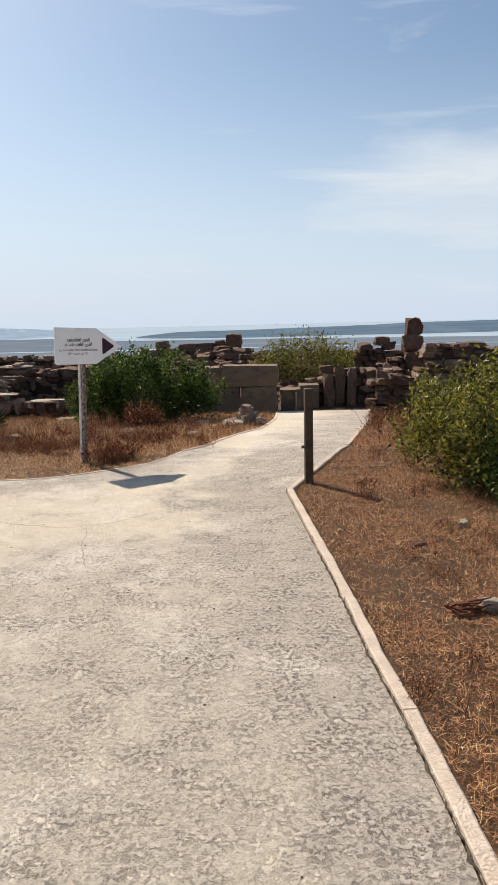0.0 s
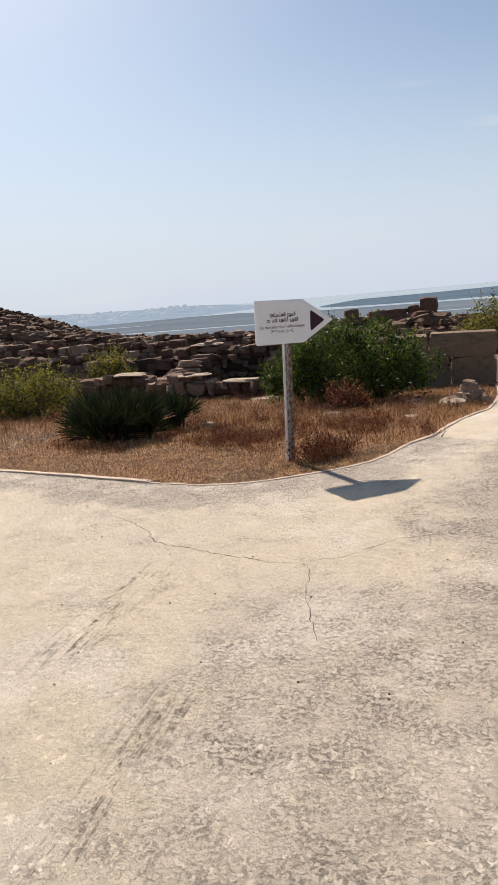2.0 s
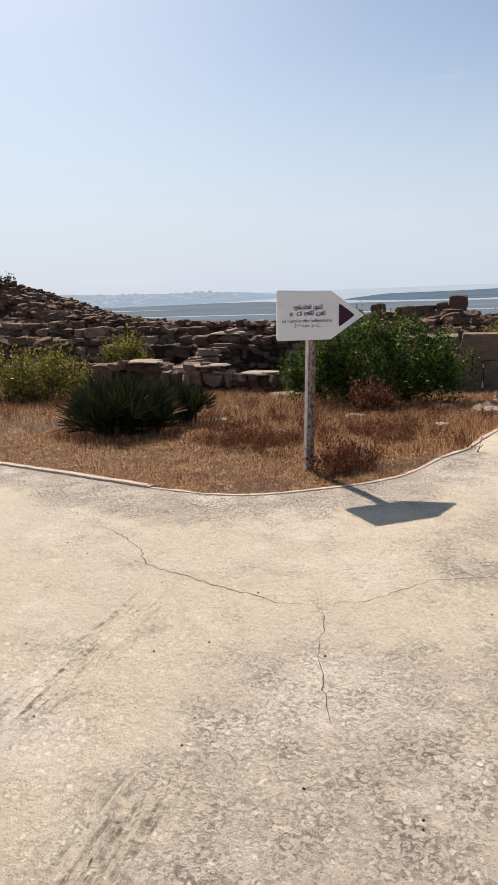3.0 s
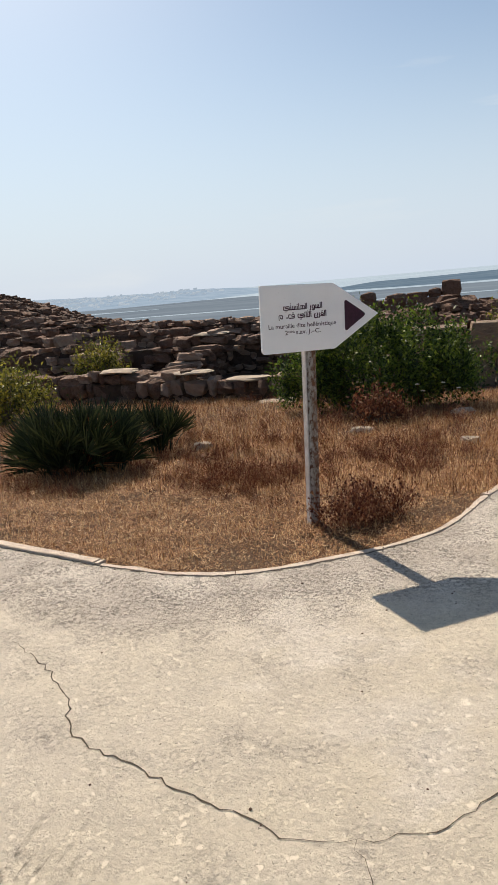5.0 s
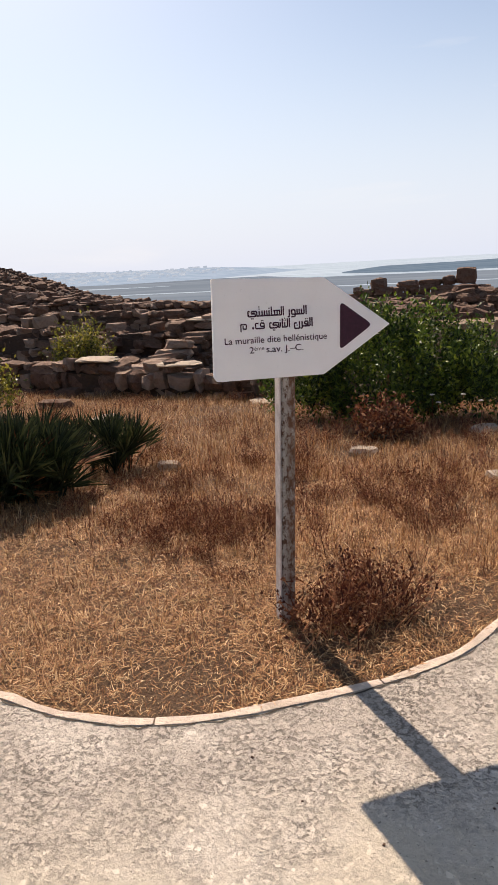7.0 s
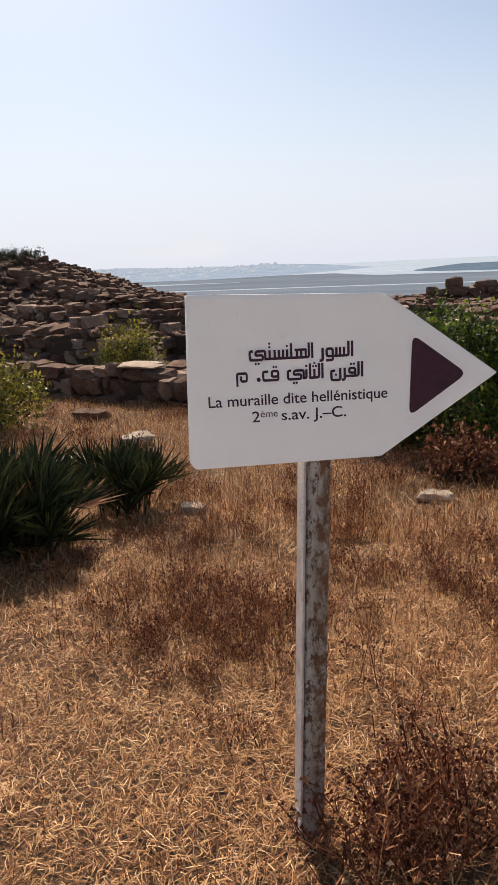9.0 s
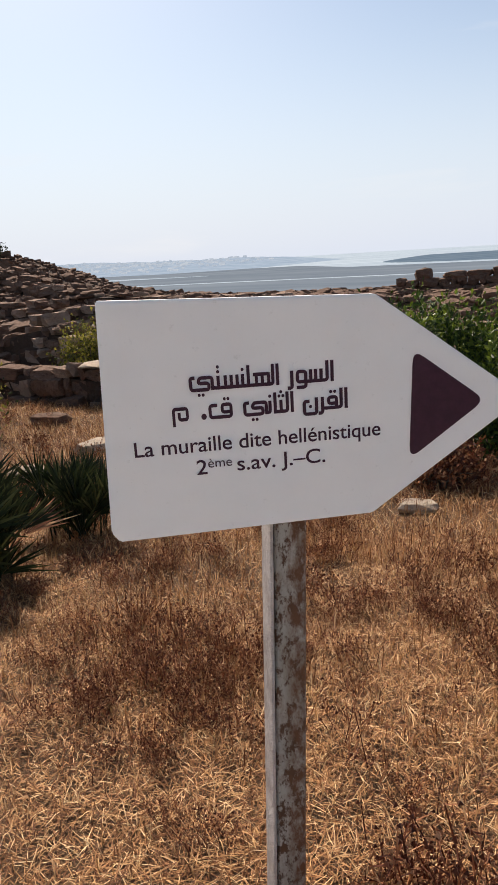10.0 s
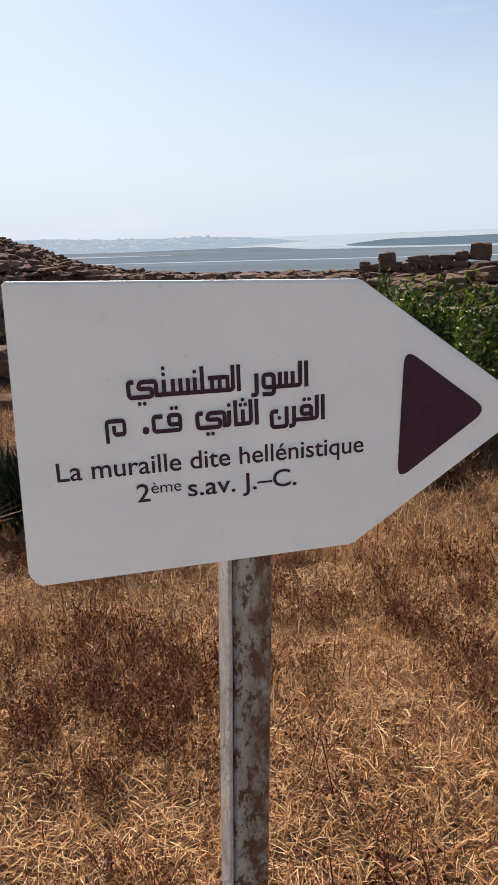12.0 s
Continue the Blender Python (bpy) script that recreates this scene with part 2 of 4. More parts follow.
CONCRETE = make_concrete()
GROUND = make_ground()
KERB = make_simple("pale_kerb_concrete", (0.71, 0.585, 0.47), (0.54, 0.43, 0.34), 9, 0.9, 70, strength=0.6, dist=0.008, rand=0.35, tint=(0.60, 0.50, 0.40))
CRACK = make_simple("crack_dirt", (0.07, 0.055, 0.04), (0.12, 0.09, 0.06), 20)
SCRAPE = make_simple("worn_gouge", (0.24, 0.20, 0.16), (0.34, 0.29, 0.23), 30)
STONE = make_stone("ruin_limestone", (0.203, 0.119, 0.079), (0.081, 0.043, 0.028), (0.322, 0.217, 0.154), (0.098, 0.049, 0.031))
STONE_PALE = make_stone("pale_limestone", (0.50, 0.41, 0.31), (0.38, 0.30, 0.225), (0.58, 0.49, 0.39), (0.40, 0.31, 0.23))
STONE_BLEACHED = make_stone("bleached_limestone", (0.351, 0.245, 0.178), (0.203, 0.130, 0.092), (0.452, 0.336, 0.257), (0.265, 0.175, 0.122))
STONE_ASHLAR = make_stone("ashlar_limestone", (0.257, 0.181, 0.120), (0.133, 0.090, 0.062), (0.342, 0.249, 0.168), (0.180, 0.120, 0.080))
PANEL = make_panel()
PANEL_EDGE = make_simple("panel_folded_edge", (0.62, 0.58, 0.56), (0.40, 0.35, 0.32), 12, 0.5, 90)
PLUM = make_simple("plum_print", (0.045, 0.012, 0.028), (0.055, 0.016, 0.034), 8, 0.5, 80, strength=0.05, dist=0.001)
POST = make_post_paint()
WOOD = make_simple("weathered_timber", (0.075, 0.045, 0.030), (0.12, 0.08, 0.055), 4, 0.85, 40, strength=0.6, dist=0.004)
BARK = make_simple("grey_bark", (0.13, 0.10, 0.07), (0.20, 0.16, 0.12), 12, 0.9, 60)
LEAF_GREEN = make_leaf("green_foliage", [(0.0, (0.009, 0.020, 0.006)), (0.5, (0.048, 0.085, 0.012)), (1.0, (0.18, 0.235, 0.03))], 0.5, 0.32)
LEAF_YELLOW = make_leaf("yellow_green_foliage", [(0.0, (0.025, 0.032, 0.009)), (0.45, (0.13, 0.130, 0.022)), (1.0, (0.36, 0.31, 0.05))], 0.45, 0.38)
LEAF_PALM = make_leaf("palm_fronds", [(0.0, (0.008, 0.014, 0.006)), (0.7, (0.026, 0.038, 0.013)), (1.0, (0.075, 0.082, 0.03))], 0.6, 0.15)
STRAW = make_leaf("dry_straw", [(0.0, (0.11, 0.040, 0.017)), (0.4, (0.33, 0.150, 0.060)), (0.8, (0.60, 0.345, 0.150)), (1.0, (0.88, 0.64, 0.36))], 0.7, 0.14)
STRAW_RED = make_leaf("reddish_dry_straw", [(0.0, (0.13, 0.050, 0.026)), (0.45, (0.37, 0.160, 0.070)), (0.8, (0.58, 0.310, 0.135)), (1.0, (0.80, 0.55, 0.29))], 0.7, 0.2)
DARK_SOIL = make_simple("dark_earth", (0.12, 0.075, 0.050), (0.075, 0.047, 0.034), 0.8, 0.95, 18, strength=0.9, dist=0.05)
WHITE_FLOWER = make_simple("white_flower_heads", (0.70, 0.68, 0.62), (0.60, 0.58, 0.52), 20)
WEED = make_leaf("dry_brown_weeds", [(0.0, (0.055, 0.017, 0.010)), (0.5, (0.18, 0.060, 0.028)), (0.85, (0.40, 0.175, 0.078)), (1.0, (0.62, 0.38, 0.20))], 0.8, 0.08)
# sea and plain shine by themselves in painted haze colours
HAZED_SEA = make_hazed_backdrop("sea", (0.38, 0.47, 0.55), (0.50, 0.59, 0.66), (0.003, 0.02, 1))
HAZED_PLAIN = make_hazed_backdrop("plain", (0.15, 0.19, 0.235), (0.23, 0.275, 0.32), (0.004, 0.012, 1), lo=0.3, hi=0.7)
# bluish haze of distance painted into hills and houses, which also glow
HAZED_HEADLAND = make_hazed_backdrop("headland", (0.11, 0.165, 0.225), (0.15, 0.21, 0.27), (0.01, 0.01, 0.05))
HAZED_TOWNHILL = make_hazed_backdrop("hazed_town_hill", (0.28, 0.37, 0.475), (0.34, 0.43, 0.53), (0.02, 0.02, 0.1))
HAZED_HOUSE = make_hazed_backdrop("hazed_distant_houses", (0.48, 0.55, 0.62), (0.35, 0.43, 0.52), (0.05, 0.05, 0.1))


# ---- builders ----
def smooth(a, b, v):
    t = min(1.0, max(0.0, (v - a) / (b - a)))
    return t * t * (3 - 2 * t)


def height(x, y):
    """The lie of the hilltop and the plain below it."""
    z = -0.074 * max(0.0, min(y, 17.0) - 8.2)
    z += 3.15 * math.exp(-(((x + 26) / 6.9) ** 2) - ((y - 32) / 7.0) ** 2)
    z += 0.55 * math.exp(-(((x + 13) / 4.0) ** 2) - ((y - 22) / 5.0) ** 2)
    z += 0.55 * math.exp(-(((x + 1.8) / 2.6) ** 2) - ((y - 27) / 2.6) ** 2)
    r = math.hypot(x, y - 10)
    z -= 22.3 * smooth(33, 190, r)
    return z


def to_mesh(name, bm, mat, flat=True):
    me = bpy.data.meshes.new(name)
    bm.to_mesh(me)
    bm.free()
    me.materials.append(mat)
    if not flat:
        for p in me.polygons:
            p.use_smooth = True
    return me


def part(name, bm, mat, parent, label="", flat=True):
    ob = new(name, to_mesh(name, bm, mat, flat) if isinstance(bm, bmesh.types.BMesh) else bm)
    if parent is not None:
        ob.parent = parent
        ob.matrix_parent_inverse = Matrix()
    if label:
        tagged(ob, label)
    return ob


def thing(name, at, label, category, group="", turn=0.0, kind=""):
    ob = new(name)
    ob.empty_display_size = 0.1
    ob.matrix_world = pose(*at, 0, 0, turn)
    return tagged(ob, label, category, group, kind)


def box(bm, x0, x1, y0, y1, z0, z1, bevel=0.0):
    r = bmesh.ops.create_cube(bm, size=1.0, matrix=Matrix.LocRotScale(((x0 + x1) / 2, (y0 + y1) / 2, (z0 + z1) / 2), None, (x1 - x0, y1 - y0, z1 - z0)))
    if bevel:
        edges = list({e for v in r["verts"] for e in v.link_edges})
        bmesh.ops.bevel(bm, geom=edges, offset=bevel, segments=1, affect="EDGES")
    return bm


def raw_mesh(name, verts, faces, mat):
    me = bpy.data.meshes.new(name)
    me.from_pydata(verts.tolist() if hasattr(verts, "tolist") else verts, [], faces.tolist() if hasattr(faces, "tolist") else faces)
    me.materials.append(mat)
    me.update()
    return me


def stone_mesh(seed, mat, rough=0.105, corner=0.82, flat=True):
    """A unit block with broken corners and uneven faces."""
    rnd = random.Random(seed)
    bm = bmesh.new()
    bmesh.ops.create_cube(bm, size=1.0)
    bmesh.ops.subdivide_edges(bm, edges=list(bm.edges), cuts=1, use_grid_fill=True)
    for v in bm.verts:
        outer = sum(abs(c) > 0.4 for c in v.co)
        v.co *= (1.0, 1.03, (1 + corner) / 2, corner)[outer]
        v.co += Vector([rnd.uniform(-rough, rough) for _ in range(3)])
    return to_mesh("stone", bm, mat, flat)


POOL = [stone_mesh(s, STONE) for s in range(14)]
POOL_PALE = [stone_mesh(40 + s, STONE_PALE) for s in range(8)]
POOL_MIX = POOL + [stone_mesh(60 + s, STONE_BLEACHED) for s in range(9)]
POOL_ASHLAR = [stone_mesh(70 + s, STONE_ASHLAR, 0.022, 0.975, True) for s in range(6)]


def put_stone(parent, pool, rnd, at, size, turn=0.0, tilt=4.0, name="stone"):
    ob = new(name, rnd.choice(pool))
    ob.parent = parent
    base = parent.matrix_world.translation
    m = pose(at[0] - base.x, at[1] - base.y, at[2] - base.z, rnd.uniform(-tilt, tilt), rnd.uniform(-tilt, tilt), turn + rnd.uniform(-tilt, tilt))
    ob.matrix_basis = m @ Matrix.Diagonal((*size, 1))
    return ob


def ruin_wall(name, a, b, tops, base, label, stone=(0.42, 0.22), deep=0.5, seed=1, pool=None, gaps=0.08, group="ruined walls"):
    """Courses of rough stones round a recessed core from a to b, up to an uneven top given at even steps."""
    rnd = random.Random(seed)
    pool = pool or POOL
    length = math.dist(a, b)
    ang = math.atan2(b[1] - a[1], b[0] - a[0])
    w = thing(name, (a[0], a[1], base), label, "wall", group)

    def top_at(u):
        f = min(0.999, max(0.0, u / length)) * (len(tops) - 1)
        i = int(f)
        return tops[i] + (tops[min(i + 1, len(tops) - 1)] - tops[i]) * (f - i)

    n = max(2, int(length / 0.5))
    bm = bmesh.new()
    rows = []
    for k in range(n + 1):
        u = length * (0.02 + 0.96 * k / n)
        z = max(0.02, top_at(u) - base - stone[1] * 0.8)
        c, s_ = math.cos(ang), math.sin(ang)
        rows.append([bm.verts.new((u * c - o * s_, u * s_ + o * c, h)) for o, h in ((-deep * 0.33, -0.1), (-deep * 0.33, z), (deep * 0.33, z), (deep * 0.33, -0.1))])
    for r0, r1 in zip(rows, rows[1:]):
        for q in range(3):
            bm.faces.new((r0[q], r1[q], r1[q + 1], r0[q + 1]))
    bm.faces.new(rows[0])
    bm.faces.new(rows[-1][::-1])
    bmesh.ops.recalc_face_normals(bm, faces=bm.faces)
    part("core", bm, DARK_SOIL, w)
    z_course, row = base - 0.08, 0
    while z_course < max(tops) - 0.04:
        h = stone[1] * rnd.uniform(0.7, 1.35)
        u = -rnd.uniform(0, stone[0])
        while u < length:
            wd = stone[0] * rnd.choice((0.45, 0.7, 0.9, 1.1, 1.5)) * rnd.uniform(0.85, 1.15)
            top = top_at(u + wd / 2) + rnd.uniform(-0.07, 0.06)
            if z_course + h * 0.5 < top and rnd.random() > gaps * (row > 1):
                c = (u + wd / 2) / length
                off = rnd.uniform(-0.10, 0.10)
                x = a[0] + (b[0] - a[0]) * c - math.sin(ang) * off
                y = a[1] + (b[1] - a[1]) * c + math.cos(ang) * off
                hh = h * rnd.uniform(0.75, 1.12)
                put_stone(w, pool, rnd, (x, y, z_course + hh / 2 + rnd.uniform(-0.02, 0.02)), (wd * 0.99, deep * rnd.uniform(0.75, 1.25), hh), math.degrees(ang) + rnd.uniform(-6, 6), 6)
            u += wd
        z_course += h * 0.93
        row += 1
    return w


def scatter_stones(name, x0, x1, y0, y1, count, size, label, seed, ridge=0.3):
    """Small fallen stones past counting, joined, lying in low ridges."""
    rng = np.random.default_rng(seed)
    verts, faces, k = [], [], 0
    for _ in range(count):
        src = POOL[int(rng.integers(len(POOL)))]
        x, y = rng.uniform(x0, x1), rng.uniform(y0, y1)
        s = size * rng.uniform(0.45, 1.4)
        lift = ridge * max(0.0, noise.noise(Vector((x * 0.35, y * 0.8, seed)))) * rng.uniform(0.0, 1.0) * 2
        m = pose(x, y, height(x, y) + lift + s * 0.12, *rng.uniform(-14, 14, 2), rng.uniform(0, 360)) @ Matrix.Diagonal((s * rng.uniform(0.8, 1.5), s, s * rng.uniform(0.4, 0.7), 1))
        verts += [tuple(m @ v.co) for v in src.vertices]
        faces += [tuple(i + k for i in p.vertices) for p in src.polygons]
        k = len(verts)
    return tagged(new(name, raw_mesh(name, verts, faces, STONE)), label, "stones", kind="stuff")


def rubble(name, centre, spread, count, size, label, seed=1, pool=None, lift=0.0, flat=0.6):
    rnd = random.Random(seed)
    pool = pool or POOL
    w = thing(name, (centre[0], centre[1], height(*centre[:2])), label, "rubble", "rubble heaps")
    for _ in range(count):
        x = centre[0] + rnd.gauss(0, 0.5) * spread[0]
        y = centre[1] + rnd.gauss(0, 0.5) * spread[1]
        r = math.hypot((x - centre[0]) / spread[0], (y - centre[1]) / spread[1])
        s = size * rnd.uniform(0.5, 1.5)
        z = height(x, y) + lift * math.exp(-r * r * 2.0) * rnd.uniform(0.2, 1.0) + s * flat * 0.25
        put_stone(w, pool, rnd, (x, y, z), (s * rnd.uniform(0.8, 1.5), s * rnd.uniform(0.8, 1.2), s * flat), rnd.uniform(0, 360), 14)
    return w


def tube(bm, pts, radii, sides=5):
    """A tapered tube through points."""
    rings = []
    for i, p in enumerate(pts):
        p = Vector(p)
        d = (Vector(pts[min(i + 1, len(pts) - 1)]) - Vector(pts[max(i - 1, 0)])).normalized()
        s = d.orthogonal().normalized()
        t = d.cross(s)
        rings.append([bm.verts.new(p + radii[i] * (math.cos(2 * math.pi * k / sides) * s + math.sin(2 * math.pi * k / sides) * t)) for k in range(sides)])
    for r0, r1 in zip(rings, rings[1:]):
        for k in range(sides):
            bm.faces.new((r0[k], r0[(k + 1) % sides], r1[(k + 1) % sides], r1[k]))
    bm.faces.new(rings[-1])
    return bm


def leaf_cloud(rng, centres, per, spread, size, upward=0.3):
    """Leaf blades, each two triangles with a fold, round clump centres."""
    n = len(centres) * per
    c = np.repeat(np.array(centres), per, axis=0) + rng.normal(0, 1, (n, 3)) * spread
    d = rng.normal(0, 1, (n, 3))
    d[:, 2] += upward
    d /= np.linalg.norm(d, axis=1)[:, None]
    s = np.cross(d, rng.normal(0, 1, (n, 3)))
    s /= np.linalg.norm(s, axis=1)[:, None]
    q = np.cross(d, s)
    ln = size * rng.uniform(0.6, 1.3, (n, 1))
    v = np.empty((n, 4, 3))
    v[:, 0] = c
    v[:, 1] = c + d * ln * 0.5 + s * ln * 0.22 + q * ln * 0.08
    v[:, 2] = c + d * ln
    v[:, 3] = c + d * ln * 0.5 - s * ln * 0.22 + q * ln * 0.08
    i = np.arange(n)[:, None] * 4
    f = np.concatenate([i + np.array([[0, 1, 2]]), i + np.array([[0, 2, 3]])])
    return v.reshape(-1, 3), f


def bush(name, at, radii, label, mat, clumps=120, per=60, leaf=0.06, seed=1, spread=0.09, ragged=0.25, category="bush"):
    """A shrub: limbs from the base and a crown of leafy shoots with gaps."""
    rng = np.random.default_rng(seed)
    rnd = random.Random(seed)
    w = thing(name, at, label, category, "shrubs")
    tips = []
    while len(tips) < clumps:
        p = rng.normal(0, 1, 3)
        p /= np.linalg.norm(p)
        k = rng.uniform(0.45, 1.0) ** 0.5 * (1 + ragged * noise.noise(Vector(p * 2.3) + Vector((seed, 0, 0))) + rng.uniform(-0.08, 0.08))
        q = np.array([p[0] * radii[0] * k, p[1] * radii[1] * k, radii[2] * (0.5 + 0.5 * p[2] * k)])
        if q[2] > 0.04 * radii[2]:
            tips.append(q)
    bm = bmesh.new()
    for q in tips[:: max(1, clumps // 46)]:
        b0 = Vector((q[0] * 0.25 + rnd.uniform(-0.05, 0.05), q[1] * 0.25, -0.03))
        mid = Vector((q[0] * 0.6, q[1] * 0.6, q[2] * 0.55)) + Vector([rnd.uniform(-0.06, 0.06) for _ in range(3)])
        tube(bm, [b0, mid, Vector(q)], [0.018, 0.011, 0.004], 4)
    part("branchwork", bm, BARK, w)
    v, f = leaf_cloud(rng, tips, per, np.array([spread, spread, spread * 2.2]), leaf, 0.6)
    part("crown", raw_mesh("crown", v, f, mat), None, w)
    return w


# ---- ground, path and kerbs ----
def axis(fine0, fine1, step, far0, far1):
    vals = list(np.arange(fine0, fine1, step))
    s, v = step, fine1
    while v < far1:
        vals.append(v)
        s *= 1.22
        v += s
    vals.append(far1)
    s, v = step, fine0 - step
    while v > far0:
        vals.insert(0, v)
        s *= 1.22
        v -= s
    vals.insert(0, far0)
    return vals


def build_ground():
    xs, ys = axis(-26, 9, 0.35, -4900, 4900), axis(-3, 46, 0.35, -4900, 4900)
    verts = [(x, y, height(x, y) - 0.014 + (0.035 * noise.noise(Vector((x * 0.9, y * 0.9, 3))) * smooth(0, 2.5, abs(x - 0.3) - 0.9) * smooth(7.2, 9, y))) for y in ys for x in xs]
    n = len(xs)
    faces = [(j * n + i, j * n + i + 1, (j + 1) * n + i + 1, (j + 1) * n + i) for j in range(len(ys) - 1) for i in range(n - 1)]
    ob = new("ground", raw_mesh("ground", verts, faces, GROUND))
    for p in ob.data.polygons:
        p.use_smooth = True
    # past 47 m the ground takes the self-glowing haze colour
    ob.data.materials.append(HAZED_PLAIN)
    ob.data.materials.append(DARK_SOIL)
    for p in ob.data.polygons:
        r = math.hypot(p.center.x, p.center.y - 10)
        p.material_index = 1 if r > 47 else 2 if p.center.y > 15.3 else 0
    return tagged(ob, "dry brown hilltop soil falling away to a flat plain", "ground", kind="structure")


def eased(line, rounds=2):
    """The line with its corners cut."""
    for _ in range(rounds):
        out = [line[0]]
        for (ax, ay), (bx, by) in zip(line, line[1:]):
            out += [(0.75 * ax + 0.25 * bx, 0.75 * ay + 0.25 * by), (0.25 * ax + 0.75 * bx, 0.25 * ay + 0.75 * by)]
        line = out + [line[-1]]
    return line


LEFT_EDGE = [(-14.0, 9.4), (-9.0, 8.3), (-6.5, 7.72), (-4.45, 7.25), (-3.45, 7.02), (-2.73, 6.845), (-2.28, 6.772), (-2.02, 6.778), (-1.78, 6.856), (-1.54, 6.99), (-1.28, 7.17), (-1.02, 7.38), (-0.84, 7.62), (-0.70, 8.0), (-0.63, 8.2)]
LEFT_EDGE = LEFT_EDGE[:5] + eased(LEFT_EDGE[5:])
LEFT_FAR = [(-0.63, 8.2), (-0.42, 8.75), (-0.32, 9.4), (-0.15, 10.25), (0.18, 11.3), (0.33, 12.64), (0.40, 13.6), (0.45, 16.2)]
RIGHT_EDGE = [(1.25, -7.0), (1.06, 0.6), (0.99, 1.96), (0.97, 2.21), (0.93, 2.62), (0.86, 3.16), (0.81, 3.67), (0.77, 4.07), (0.65, 5.1), (0.52, 6.2)]
RIGHT_FAR = [(0.52, 6.2), (0.81, 7.12), (1.16, 8.2), (1.24, 8.45), (1.5, 9.8), (1.79, 11.39), (2.1, 13.0), (2.29, 14.23), (2.5, 16.2)]


def x_at(line, y):
    return float(np.interp(y, [p[1] for p in line], [p[0] for p in line]))


def build_path():
    outline = [(-14.0, -7.0)] + RIGHT_EDGE + RIGHT_FAR[1:3] + LEFT_EDGE[::-1]
    bm = bmesh.new()
    f = bm.faces.new([bm.verts.new((x, y, 0)) for x, y in outline])
    rows = []
    for k in range(42):
        y = 8.2 + (16.2 - 8.2) * k / 41
        z = height(0.8, y)
        rows.append((bm.verts.new((x_at(LEFT_FAR, y), y, z)), bm.verts.new((x_at(RIGHT_FAR, y), y, z))))
    for (a, b), (c, d) in zip(rows, rows[1:]):
        bm.faces.new((a, b, d, c))
    for k in range(84):
        cut = lambda co, no: bmesh.ops.bisect_plane(bm, geom=list(bm.verts) + list(bm.edges) + list(bm.faces), plane_co=co, plane_no=no)
        cut((0, 0.1 * k, 0), (0, 1, 0))
        cut((-6.9 + 0.1 * k, 0, 0), (1, 0, 0))
    bmesh.ops.recalc_face_normals(bm, faces=bm.faces)
    for fc in bm.faces:
        if fc.normal.z < 0:
            fc.normal_flip()
    bmesh.ops.triangulate(bm, faces=[fc for fc in bm.faces if len(fc.verts) > 4])
    ob = part("path", bm, CONCRETE, None)
    ob.data.attributes.new("score", "FLOAT", "POINT")
    ob.data.attributes.new("grey", "FLOAT", "POINT")
    attr, score = ob.data.attributes["grey"], ob.data.attributes["score"]
    left, right = resample(LEFT_EDGE[2:], 0.1), resample(RIGHT_EDGE + RIGHT_FAR[1:], 0.1)
    for i, v in enumerate(ob.data.vertices):
        p = v.co.xy
        n1 = 0.35 * noise.noise(Vector((p.x * 1.4, p.y * 1.4, 5)))
        dl, dr = min((p - q).length for q in left), min((p - q).length for q in right)
        g1 = 1 - smooth(0.25, 0.75, dl + n1)
        g2 = 0.85 * (1 - smooth(0.35, 1.2, dr + n1 * 1.3))
        walked = 0.45 * (1 - smooth(4.3, 5.2, p.y + n1 * 1.5)) * smooth(-1.65, -0.85, p.x + n1 - 0.12 * (4 - p.y))
        attr.data[i].value = max(g1, g2, walked)
        s1 = smooth(2.4, 3.1, p.y) * (1 - smooth(3.75, 4.1, p.y)) * (1 - smooth(0.04, 0.2, abs(p.x + 1.18)))
        s2 = smooth(3.7, 4.1, p.y) * (1 - smooth(4.9, 5.2, p.y)) * (1 - smooth(0.04, 0.2, abs(p.x + 1.84)))
        score.data[i].value = max(s1, s2)
    return tagged(ob, "worn cream and grey concrete footpath with hairline cracks", "path", kind="structure")


def resample(line, step):
    out, carry = [Vector(line[0])], 0.0
    for a, b in zip(line, line[1:]):
        a, b = Vector(a), Vector(b)
        d = (b - a).length
        u = step - carry
        while u < d:
            out.append(a.lerp(b, u / d))
            u += step
        carry = d - (u - step)
    out.append(Vector(line[-1]))
    return out


